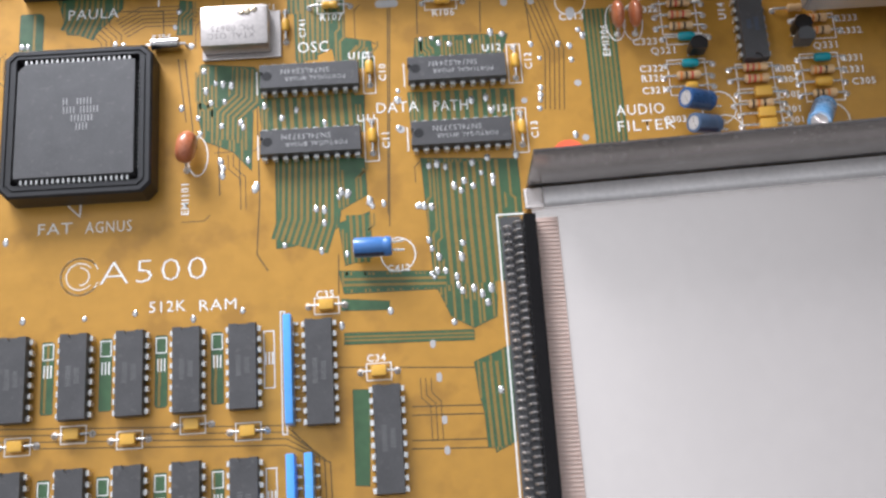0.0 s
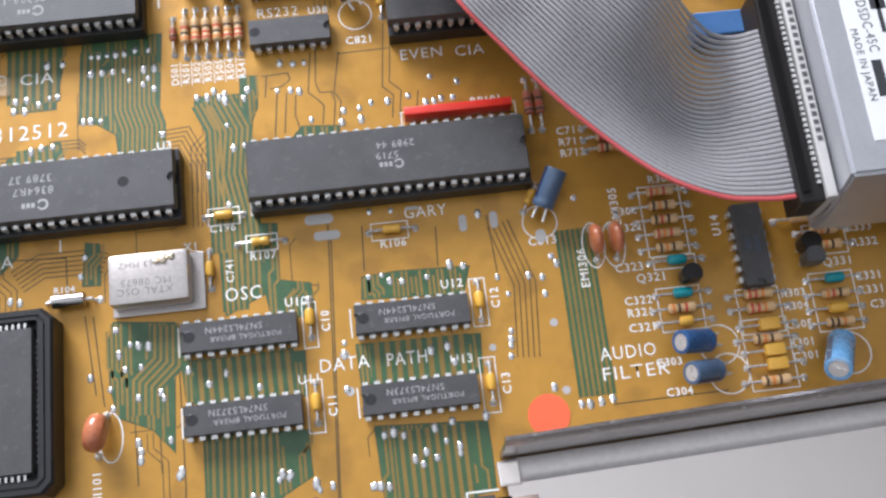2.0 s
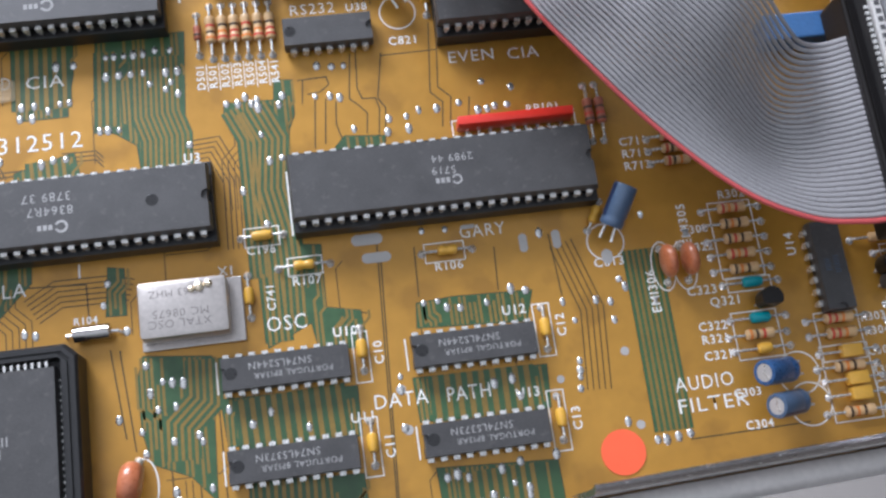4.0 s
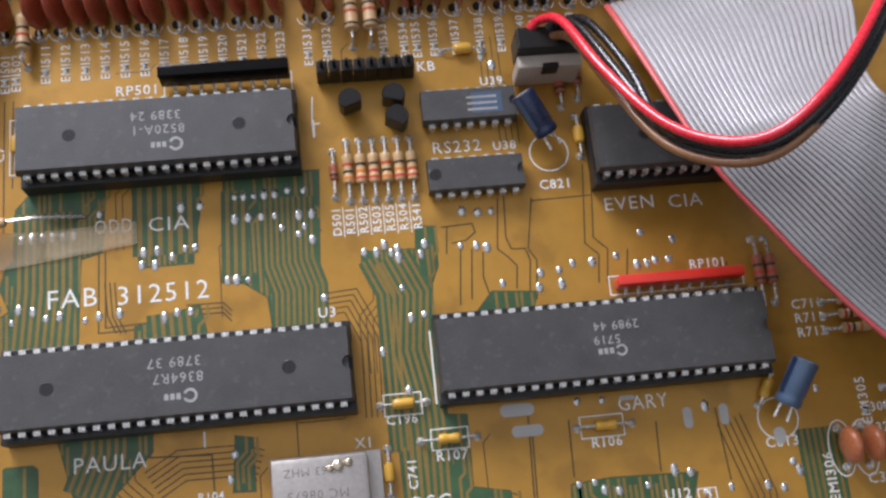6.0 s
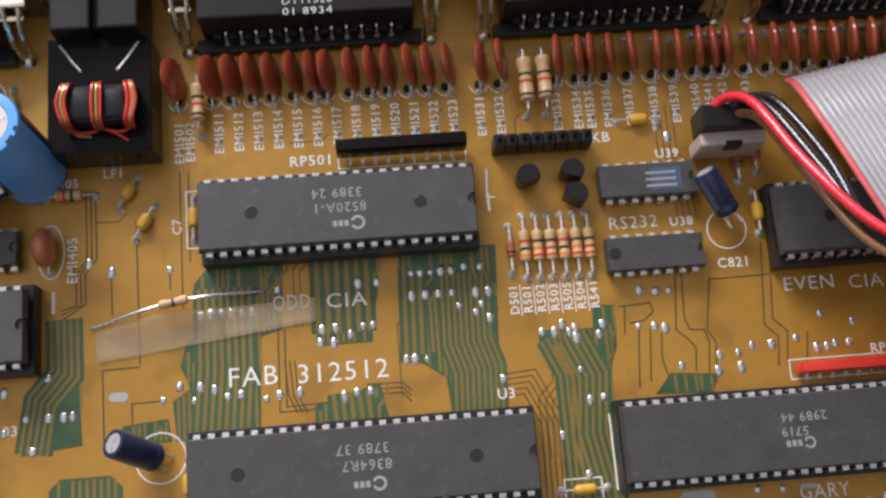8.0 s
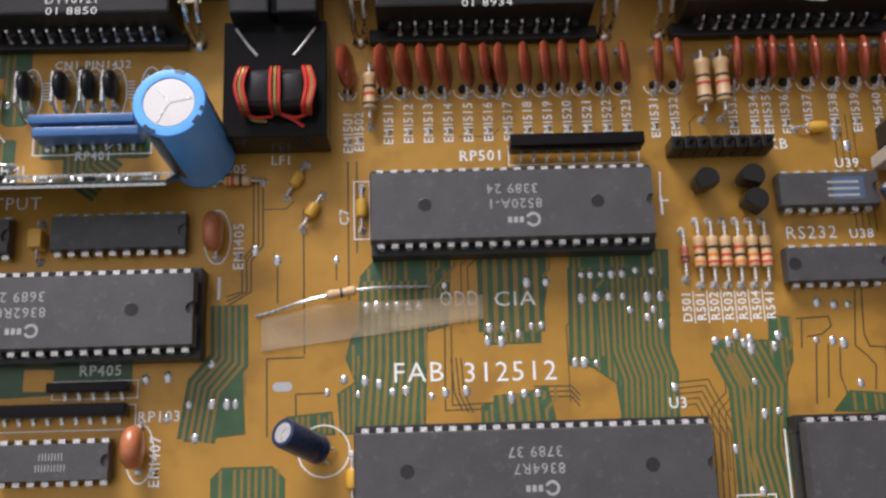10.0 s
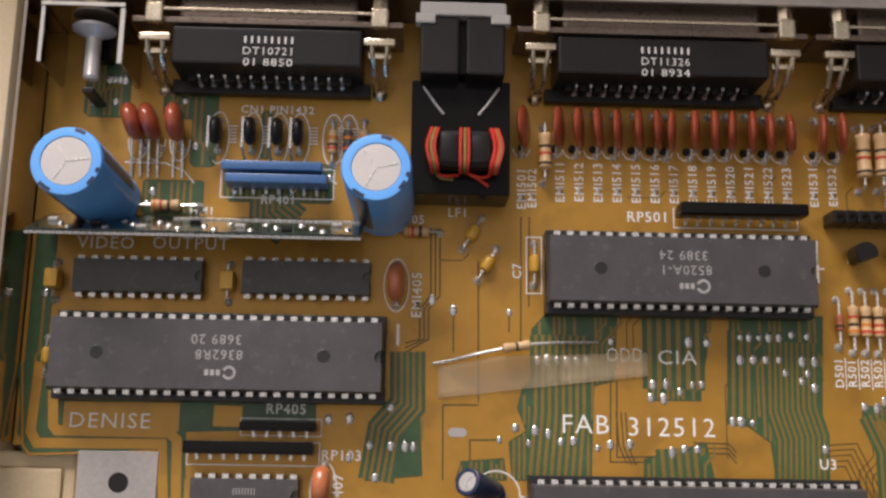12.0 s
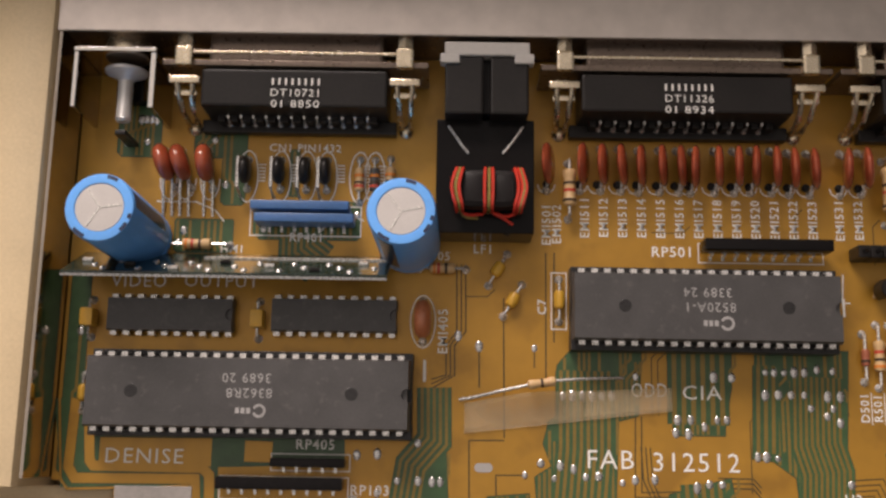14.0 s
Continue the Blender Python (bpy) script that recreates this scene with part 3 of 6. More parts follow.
# soldered through-holes
spots = []
spots += [(-5, 12.3), (-3.1, 12.4), (-1.1, 12.4), (0.8, 12.4), (2.7, 12.4), (4.7, 12.5), (9.5, 16.4), (24.9, 16.6), (28.5, 16.5), (17.6, 8), (20.2, 8.1), (22.9, 6.7), (25.4, 8.1), (27.3, 8.2), (17.2, 5.5), (19.7, 5.3), (35.2, 17.7), (36.9, 17.7), (38.9, 17.7), (40.9, 17.8), (42.9, 17.8), (45.4, 18.4), (48.5, 18.1), (35, 13.2), (37.6, 13.3), (40.1, 13.3), (42.7, 13.3), (47.3, 13.1), (49.8, 13.1), (43.9, 10.7), (47.1, 9.2), (48.3, 10.7), (49.6, 7.9), (33.1, 1.1), (34.8, 1.1), (37, 0.9), (-9.3, -0.8), (-5.5, -1.2), (-2.9, -1.8), (-6.7, -3.6), (-0.5, -3.3), (2, -3.1), (6.6, -4.3), (9.1, -3.7), (12.9, -3.5)]
spots += [(21.1, -5), (23.5, -4.3), (26, -4.3), (-12.4, -3.1), (-33.4, 2.7), (-37.3, -4.6), (-33.2, -4.6), (-30.5, -4.7), (-28.9, -4.7), (-36.1, -10.6), (-21.6, 21.9), (-10.6, 21.7), (-25.8, 23.9), (-41.2, -7), (-41.3, 0.5), (-45.3, 0.2)]
spots += [(59.3, 4.4), (61.7, 4.2), (63.3, 5.6), (64.5, 3.9), (65.8, 2.9), (65.7, 4.6), (70.2, 3.1), (71.1, 5.1), (65.9, -3.3), (67.1, -9.2), (69.7, -8.8), (51.1, -3.9), (65.3, -22.9), (61.1, -15.3), (78, 4.1), (81.1, 3.9), (83.1, 3.4), (79, 11.2), (82.1, 10.7), (84.7, 10.7), (85.3, -4.1), (92.9, -2.6), (92.3, -5.5), (96.6, -2.4), (96.8, -5.2), (99.4, -1.3), (103.3, -1.3), (108.2, -0.5), (119.9, 2), (113.7, 3.9), (112.1, -2.6), (114.1, -2.5), (115.8, -2), (118.5, -2), (86.5, 44), (88.6, 42), (96.4, -28), (101.2, -28.2), (120.6, -31.2)]
spots += [(32.8, -31.5), (31.8, -35.9), (36, -41.6), (39.2, -49), (42.2, -52.5), (46.1, -53.5), (39.7, -54.7), (44.4, -57.7), (41, -57.9), (37.7, -61.8), (48.4, -63.7), (38.2, -66.1), (43.6, -64.3), (49, -65), (33.5, -58.9), (43.3, -73.9), (43.8, -75.7), (43.7, -77.5), (51.6, -81.7), (54.4, -59.5), (62.4, -61), (58.7, -63), (69.4, -64.9), (72.2, -84.9), (74.6, -84), (79.7, -86.9), (83.2, -87.3), (88.2, -57.4), (88, -60), (87.9, -67.6), (16.5, -40), (18.6, -40.5)]
spots += [(94.8, -43.2), (97.7, -43.1), (99.4, -44.6), (102.1, -45), (107.6, -44.6), (112.9, -42.3), (115.9, -43), (123.1, -46.4), (130, -46.8), (133.1, -51.4), (133, -47.5), (135.6, -43), (136.6, -44.7), (124.5, -58.8), (124.3, -60.7), (124.1, -62.1), (123.8, -64.4), (106.6, -61.1), (110.3, -60.6), (111.5, -64.2), (94.8, -78.1), (96.8, -77.7), (98.9, -78.6), (105.6, -77.8), (109.4, -76.8), (116.7, -76.4), (100.8, -83.8), (103.3, -82.6), (105.5, -84.1), (102.4, -85.1), (107.7, -80.8), (110.5, -82.1), (110.4, -83.5), (92, -88.4), (94.9, -88.9), (137.4, -76.4), (139.2, -76.6), (141.7, -76.3), (144.2, -76), (132.1, -72.1), (142.7, -29.9), (125, -50.5)]
spots += [(58.7, -96.6), (68.5, -91.4), (74.3, -84.5), (72.9, -83.7), (79.8, -86.3), (66.6, -87.7), (68.6, -88.1), (67.6, -98.6), (73.7, -99.7), (80.4, -87.8), (91.5, -88.5), (93.1, -88.6), (93.7, -97.4), (94.3, -99.6), (95.9, -101.8), (95.3, -105.3), (93.9, -105.9), (94.5, -106.7), (97.3, -105.4), (99.9, -107), (101.9, -98.6), (101.4, -102.1), (100.1, -109.1), (101, -110.6), (103.8, -110.1), (105.7, -111.6), (106.9, -113.8), (107.9, -110.3), (98.5, -118.1), (83.5, -114.4), (10.8, -111.8), (22.8, -111.2), (36.6, -113.4), (48.3, -112.1), (-3.8, -111.5), (71.7, -117.3), (52.1, -80.9), (108.3, -134.9), (50.1, -74), (44, -52.9), (39.7, -54.2), (46.1, -53), (-8.8, -91.6)]
spots += vias[:30]
dome = bmesh.new()
lathe(dome, [(0.9, 0.0), (0.84, 0.06), (0.55, 0.2), (0.2, 0.26)], 10)
dome = to_mesh("solder_joint", dome, SOLDER, True)
for i, (x, y) in enumerate(spots[:300]):
    o = put("solder_joint", dome, board, x, y, 0.055)
    s = 0.62 + 0.3 * rng.random()
    o.scale = (s, s * (1.1 + 0.5 * rng.random()), s)
rest = bmesh.new()
for x, y in spots[300:]:
    lathe(rest, [(0.8, 0.0), (0.72, 0.08), (0.4, 0.3), (0.15, 0.38)], 8, at=(x, y, 0.055))
if len(spots) > 300:
    tagged(put("solder_joints", to_mesh("solder_joints", rest, SOLDER, True), board), kind="stuff")
# elongated tinned test pads
for x, y, w, h in ((85, -28.5, 6.5, 2.4), (86.5, -32.5, 6, 2.2), (117, -33, 1.8, 4), (124, -33, 1.8, 4), (88, -60, 2, 2), (88.5, -68, 2, 2), (-20.5, -1.8, 3.6, 1.8), (120, -62, 1.6, 1.6),
                   (134, -58, 1.8, 1.8), (134.5, -73, 1.8, 1.8), (134, -38, 2.4, 3.2), (106, -28.2, 3, 0.9), (94, -131, 1.3, 2.2), (94.6, -141, 1.3, 2), (94.8, -148, 1.3, 2), (93, -123, 1.3, 2)):
    pb = bmesh.new()
    n = 12
    flat(pb, [(math.copysign(max(abs(w) - min(w, h), 0) / 2, math.cos(a)) + min(w, h) / 2 * math.cos(a), math.copysign(max(h - min(w, h), 0) / 2, math.sin(a)) + min(w, h) / 2 * math.sin(a))
              for a in [2 * math.pi * (i + 0.5) / n for i in range(n)]], 0.0, 0.06)
    put("tinned_pad", to_mesh("tinned_pad", pb, ALU), board, x, y, 0.02)

# printed names of the chips and areas
for body, x0, x1, y, h in (("FAB", -0.3, 8.7, 0.0, 3.8), ("312512", 12.6, 29.4, -0.3, 3.8), ("ODD", 8.6, 15.6, 13.6, 2.9), ("CIA", 18.6, 26.3, 13.3, 2.9), ("EVEN", 107.5, 117.3, 10, 2.8),
                           ("CIA", 120.3, 127.2, 9.6, 2.8), ("DENISE", -94.6, -79.4, -0.8, 3.0), ("GARY", 104.1, 113.6, -29.4, 2.8), ("OSC", 63.2, 71.0, -43.9, 3.2), ("DATA", 82.4, 93.0, -62, 3.0),
                           ("PATH", 97.0, 105.6, -62.3, 3.0), ("AUDIO", 143.0, 155.2, -66.4, 3.0), ("FILTER", 142.7, 157.2, -70.8, 3.0), ("512K", 26.0, 34.6, -110.1, 2.8), ("RAM", 38.0, 46.8, -110.4, 2.8),
                           ("FAT", -1.2, 7.0, -89.0, 3.0), ("AGNUS", 10.4, 21.6, -89.2, 3.0), ("PAULA", 4.2, 17.0, -31.0, 3.0), ("A500", 14.3, 39.8, -101.2, 6.2)):
    write(body, (x0 + x1) / 2, y, 0.07, h, board, width=x1 - x0, thin=-0.02 * h)
for body, x, y, h, rz in (("RS232", 79.4, 24.6, 2.6, 0), ("RP501", 17.3, 41.6, 2.2, 0), ("VIDEO", -90.4, 33.9, 2.6, 0), ("OUTPUT", -73.8, 34.1, 2.6, 0), ("U10", 78.4, -47.0, 2, 0), ("U11", 80, -64.4, 2, 0),
                          ("U12", 112.8, -46.8, 2, 0), ("U13", 113, -63.8, 2, 0), ("C10", 84.6, -52, 1.9, 90), ("C11", 84.6, -70.5, 1.9, 90), ("C12", 122, -51, 1.9, 90), ("C13", 122, -70, 1.9, 90),
                          ("U3", 51.3, -6.8, 2, 0), ("C813", 134.2, -39.2, 2, 0), ("C821", 98.2, 15.2, 2, 0), ("R106", 101, -36, 1.9, 0), ("R107", 72, -35.6, 1.9, 0), ("C196", 63.5, -28.2, 1.8, 0),
                          ("RP101", 126, -3.6, 1.9, 0), ("U39", 88, 38.4, 1.9, 0), ("U38", 89, 24.2, 1.9, 0), ("RP405", -53.5, 2.0, 2, 0), ("RP103", -42.6, -6.6, 2, 0), ("LF1", -21, 41.6, 1.9, 0),
                          ("405", -29.6, 40, 1.8, 0), ("EMI405", -28.8, 24.8, 2, 90), ("EMI407", -43, -14.5, 2, 90), ("C7", -9.0, 30, 1.8, 90), ("KB", 75, 42.6, 2.2, 0), ("1", -32.4, 16.6, 4.6, 0),
                          ("1", 51.4, 30.6, 4, 0), ("1", 27.5, -28.5, 3, 0), ("EMI306", 142.4, -46.5, 2, 90), ("EMI305", 151.6, -33, 2, 90), ("C323", 152.5, -47.6, 2, 0), ("Q321", 157, -50.4, 2, 0),
                          ("C322", 153.2, -55.3, 1.9, 0), ("R321", 153.2, -58.0, 1.9, 0), ("C321", 153.2, -61.4, 1.9, 0), ("C304", 158.6, -76.2, 1.8, 0), ("C303", 157.5, -69.6, 1.8, 0)):
    write(body, x, y, 0.07, h, board, rz=rz, thin=0.0)
for body, x, y, h, rz in (("R303", 187.5, -57.4, 1.8, 0), ("R304", 187.6, -60.4, 1.8, 0), ("C305", 187.4, -64.6, 1.8, 0), ("R301", 187.2, -68.6, 1.8, 0), ("C301", 187.4, -71.6, 1.8, 0), ("U14", 173.5, -40, 2, 90),
                          ("R333", 205.5, -44, 1.9, 0), ("R332", 206, -47.6, 1.9, 0), ("Q331", 199, -51.4, 2, 0), ("C331", 205, -55.4, 1.9, 0), ("R331", 205, -58.6, 1.9, 0), ("R711", 144.2, -16.2, 1.9, 0),
                          ("C711", 144.2, -13.4, 1.9, 0), ("R713", 144.2, -19, 1.9, 0), ("EMI101", 34.6, -83, 1.9, 90), ("X1", 56.2, -31.8, 1.9, 0), ("R104", 28.2, -38.6, 1.5, 0), ("C741", 64.6, -38.2, 1.7, 90), ("C35", 68, -109.4, 1.8, 0),
                          ("C34", 79.5, -125.6, 1.8, 0), ("C412", 86, -104, 1.7, 0), ("CN1 PIN1432", -58, 62.3, 1.7, 0), ("RP401", -57, 43.4, 1.8, 0), ("HM1", -72, 40.8, 1.7, 0), ("C305", 207, -62, 1.9, 0),
                          ("R302", 163, -27.6, 1.9, 0), ("R304", 153.6, -34.5, 1.8, 0), ("R322", 154, -38.4, 1.8, 0)):
    write(body, x, y, 0.07, h, board, rz=rz, thin=0.0)
emi_x = [-8.2, -1.6, 2.1, 6.3, 10.1, 14.2, 18.0, 20.9, 25.5, 29.5, 33.2, 37.3, 41.0, 44.8]
emi_x2 = [51.6, 55.5, 67.0, 71.2, 73.8, 77.3, 81.8, 86.9, 91.2, 95.6, 98.4, 101.4, 106.2, 110.8, 114.8, 119, 123, 127, 131, 135, 138, 142, 146]
for i, x in enumerate(emi_x[1:]):
    write("EMI%d" % (511 + i), -0.3 + i * 3.87, 48.6, 0.07, 1.9, board, rz=90, width=8.0)
for i, x in enumerate(emi_x2[:13]):
    write("EMI%d" % (531 + i), x, 48.8, 0.07, 1.8, board, rz=90, width=8.0)
for body, x, y, h, rz in (("EMI501", -8.1, 47, 1.9, 90), ("EMI502", -6, 47.1, 1.9, 90), ("1", 9, -84.3, 3.2, 0)):
    write(body, x, y, 0.07, h, board, rz=rz, width=8.0 if rz else 0.0)
for i, n in enumerate(("D501", "R501", "R502", "R503", "R505", "R504", "R541")):
    write(n, 54.6 + i * 2.6, 11, 0.07, 1.75, board, rz=90, thin=0.0)
    if i < 6:
        sb = bmesh.new()
        box(sb, 55.75 + i * 2.6, 55.95 + i * 2.6, 7.8, 14, 0.03, 0.06)
        put("printed_line", to_mesh("printed_line", sb, SILK), board)


def silk_line(pts, w=0.28):
    sb = bmesh.new()
    strip(sb, pts, w, 0.065)
    put("printed_outline", to_mesh("printed_outline", sb, SILK), board)


def silk_ring(x, y, r, a0=0, a1=360, w=0.28, sy=1.0):
    n = max(8, int(abs(a1 - a0) / 15))
    silk_line([(x + r * math.cos(math.radians(a0 + (a1 - a0) * i / n)), y + sy * r * math.sin(math.radians(a0 + (a1 - a0) * i / n))) for i in range(n + 1)], w)


for r, a0, a1 in ((4.6, 40, 320), (3.3, 40, 320), (2.2, -90, 90), (4.6, 20, 340)):
    silk_ring(9.4, -101.3, r, a0, a1, 0.24)
for x, y, r in ((134.2, -34.8, 3.9), (97.8, 22, 3.9), (169, -67, 4.4), (170, -73.5, 4.4), (197, -72, 4.6), (86, -100.5, 4.2), (-13, -13.5, 4.6)):
    silk_ring(x, y, r)
for x, y in ((-32.9, 26.7), (145.4, -41.5), (149.9, -41.8), (-45.8, -13), (37.6, -72)):
    silk_ring(x, y, 2.5, sy=2.1)
for x in emi_x + emi_x2:
    silk_ring(x, 55.4, 1.75, 180, 360, 0.25)
for x0, x1, y0, y1 in ((22.6, 47.8, 39.6, 43.6), (106, 132.6, -8.3, -4.6), (-71.9, -46.8, -8.6, -4.2), (-62, -46.6, -3, 0.2), (-68.6, -46, 43.8, 50), (79.6, 82.6, -57.6, -47.4), (79.2, 82.6, -76, -64.6),
                       (116.6, 120, -57, -46.2), (116.6, 120, -76, -64), (57.2, 58.2, -142, -113), (-7.2, -4.2, 25.6, 37), (68.5, 75.4, -34.4, -30.6), (96.4, 104.6, -35, -31), (60.4, 67.4, -27.4, -23.4)):
    silk_line([(x0, y0), (x1, y0), (x1, y1), (x0, y1), (x0, y0)], 0.24)
for x in (52.6, 90, ):
    for y in (-74, -56.5):
        silk_line([(x, y), (x, y + 6.5)], 0.3)
silk_line([(70.2, -26), (70.2, -12)], 0.35)
silk_line([(51.6, 37.6), (51.2, 31.8), (52.8, 31.8)], 0.3)
silk_line([(5.5, -82.6), (7.5, -84.7), (9.1, -86.2)], 0.3)
for i, x in enumerate((-69.6, -62.8, -57.5, -53.3, -46.5, -43.4)):
    silk_ring(x, 56.2, 2.1, sy=2.6, w=0.3)
    write("IIIIII", x + 3.0 if i < 4 else x + 1.6, 57, 0.07, 1.6, board, rz=90)
for x in (-85.6, -82.2, -77.3):
    silk_ring(x, 55.5, 2.0, 180, 360, 0.3, 2.2)
silk_line([(-88, 50.6), (-80, 50.6), (-76, 49), (-74, 46.6)], 0.3)
silk_ring(-48.6, 41.6, 6.4, 60, 150, 0.3)
for x0, x1, y0, y1 in ((157.4, 166.6, -45.8, -29.2), (158, 167.4, -48.8, -46), (157.4, 167, -63, -53.2), (174.8, 184.2, -65.6, -55.4), (174.4, 184.6, -78, -62.4), (191.6, 201.4, -66.8, -53.6), (192.6, 202, -49.4, -42.4)):
    silk_line([(x0, y0), (x1, y0), (x1, y1), (x0, y1), (x0, y0)], 0.26)
for x in (2.6, 16.1, 29.1, 42.2, 54.4):
    for y0 in (-117.5, -149.5):
        silk_line([(x - 1.2, y0), (x + 1.2, y0), (x + 1.2, y0 - (13.5 if x > 50 else 3.6)), (x - 1.2, y0 - (13.5 if x > 50 else 3.6)), (x - 1.2, y0)], 0.24)
        for k in range(3):
            silk_line([(x - 0.8 + 0.8 * k, y0 - 5), (x - 0.8 + 0.8 * k, y0 - 8)], 0.34)
for x, y in ((-3.6, -141), (9.1, -139), (22, -141), (36.5, -138.5), (49.3, -140.8), (68.3, -112.2), (80, -128.8)):
    silk_line([(x - 2.9, y - 2), (x + 2.9, y - 2), (x + 2.9, y + 2), (x - 2.9, y + 2), (x - 2.9, y - 2)], 0.26)
for k in range(4):
    line_part("clearance_line", [(-12, -136.5 - k * 1.5), (58, -140 - k * 1.5), (64 + k * 1.3, -146 - k), (64.4 + k * 1.3, -170)], 0.26, 0.0125, GAP)
silk_line([(110.6, -165), (110.6, -92), (117.4, -92)], 0.4)


# ---- chips ----
def pin_mesh(drop, wide=1.22, out=0.78):
    """One bent lead of a chip, pointing to +y; its shoulder at z = 0."""
    bm = bmesh.new()
    box(bm, -wide / 2, wide / 2, -0.4, out, -0.14, 0.14)
    box(bm, -wide / 2, wide / 2, out - 0.26, out + 0.02, -1.5, -0.1)
    box(bm, -0.3, 0.3, out - 0.24, out, -drop, -1.45)
    return to_mesh("pin", bm, TIN)


PINS = {}


def chip(x, y, n, body_l, body_w, lines, label, rz=0.0, socket=0.0, spread=0.0, tall=3.4, notch=1, name="chip", group="", flip=True, dimples=(), ink=None, pitch=2.54):
    """Dual in-line chip, long side along x; n leads a side; socket: height of its socket."""
    t = thing(name, label, "chip", x, y, 0, rz, group)
    z0 = socket + (0.9 if socket else 0.7)
    zt, zm = z0 + tall, z0 + tall * 0.45
    hw = body_w / 2
    bm = bmesh.new()
    e = body_l / 2
    r = 1.3
    # outline with the half-round notch at one end
    arc = [(e - r * math.sin(a), r * math.cos(a)) for a in [math.pi * i / 8 for i in range(9)]]
    out = [(-e, -hw), (e, -hw)] + list(reversed(arc)) + [(e, hw), (-e, hw)]
    if notch < 0:
        out = [(-px, -py) for px, py in out]
    low, mid, top = [], [], []
    for px, py in out:
        low.append(bm.verts.new((px * 0.985, py * 0.955, z0)))
        mid.append(bm.verts.new((px, py, zm)))
        top.append(bm.verts.new((px * 0.985, py * 0.945, zt)))
    skin(bm, [low, mid, top])
    ends = sorted((notch * (e - 1.7), notch * (e * 0.98)))
    box(bm, ends[0], ends[1], -1.35, 1.35, z0 + 0.1, zt - 0.7)
    body = part("body", bm, CHIP, t)
    for dx in dimples:
        d = bmesh.new()
        lathe(d, [(1.25, 0), (1.2, 0.02)], 16, at=(dx, 0, zt))
        part("mould_mark", d, DIMPLE, body)
    key = (round(zm, 2),)
    if key not in PINS:
        PINS[key] = pin_mesh(zm - (socket - 0.2 if socket else 0))
    for s in (0, 180):
        for i in range(n):
            px = (i - (n - 1) / 2) * pitch
            put("pin", PINS[key], t, px, hw - 0.02 if s == 0 else -hw + 0.02, zm, s)
    if socket:
        so = bmesh.new()
        box(so, -e + 0.1, e + 0.3, hw - 1.6, hw + 1.5, 0.1, socket, 0.15)
        box(so, -e + 0.1, e + 0.3, -hw - 1.6, -hw + 1.6, 0.1, socket, 0.15)
        box(so, -e + 0.2, -e + 3, -hw, hw, 0.12, socket - 0.2)
        box(so, e - 3, e + 0.2, -hw, hw, 0.12, socket - 0.2)
        so = part("socket", so, SOCKET, t, "black plastic socket")
    k = len(lines)
    for i, (txt, h, dx) in enumerate(lines):
        yy = ((k - 1) / 2 - i) * h * 1.5
        a = 180 if flip else 0
        write(txt, dx, yy, zt + 0.03, h, t, ink or INK, a, thin=0.0)
    return t


def disc_logo(t, x, y, z, r=1.3):
    bm = bmesh.new()
    n = 16
    inner = [(r * 0.62 * math.cos(2 * math.pi * i / n), r * 0.62 * math.sin(2 * math.pi * i / n)) for i in range(n)]
    outer = [(r * math.cos(2 * math.pi * i / n), r * math.sin(2 * math.pi * i / n)) for i in range(n)]
    vi, vo = [bm.verts.new((*p, 0)) for p in inner], [bm.verts.new((*p, 0)) for p in outer]
    for i in range(n):
        if i not in (7, 8):
            j = (i + 1) % n
            bm.faces.new((vi[i], vi[j], vo[j], vo[i]))
    for k in range(3):
        x0 = -r - 1.1 - k * 1.05
        bm.faces.new([bm.verts.new(p) for p in ((x0, -0.55, 0), (x0 + 0.75, -0.55, 0), (x0 + 0.75, 0.55, 0), (x0, 0.55, 0))])
    put("maker_mark", to_mesh("maker_mark", bm, INK), t, x, y, z)


big = "socketed chips"
c = chip(-66, 11.5, 24, 62.4, 13.6, [("3689 20", 1.9, 0), ("8362R8", 1.9, 0.6), ("", 1.9, 0)], "long dark grey 48-pin video chip in a black socket", socket=4.4, dimples=(-22, 20), group=big)
disc_logo(c, 2.6, -3.4, 8.75)
c = chip(24.0, -18, 24, 62.4, 13.8, [("3789 37", 1.9, 0), ("8364R7", 1.9, 0.6), ("", 1.9, 0)], "long dusty dark grey 48-pin sound chip in a black socket", socket=4.4, dimples=(-22, 20), group=big)
disc_logo(c, 2.6, -3.4, 8.75)
c = chip(101.8, -18.3, 24, 62.4, 13.8, [("2989 44", 1.7, 2), ("5719", 1.7, 0), ("", 1.7, 0)], "long dark grey 48-pin logic chip in a black socket", socket=4.4, group=big)
disc_logo(c, 2.4, -2.2, 8.75, 1.1)
CIA_LINES = [("3389 24", 1.9, 0), ("8520A-1", 1.9, 0.4), ("", 1.9, 0)]
c = chip(22.2, 29.4, 20, 52.2, 13.4, CIA_LINES, "dark grey 40-pin interface chip in a black socket", socket=4.4, dimples=(-16, 15.5), group=big)
disc_logo(c, 3.6, -3.2, 8.75, 1.4)
chip(131.2, 21.3, 20, 52.2, 13.4, CIA_LINES, "dark 40-pin interface chip shaded under the ribbon cable", socket=4.4, dimples=(-16, 15.5), group=big)

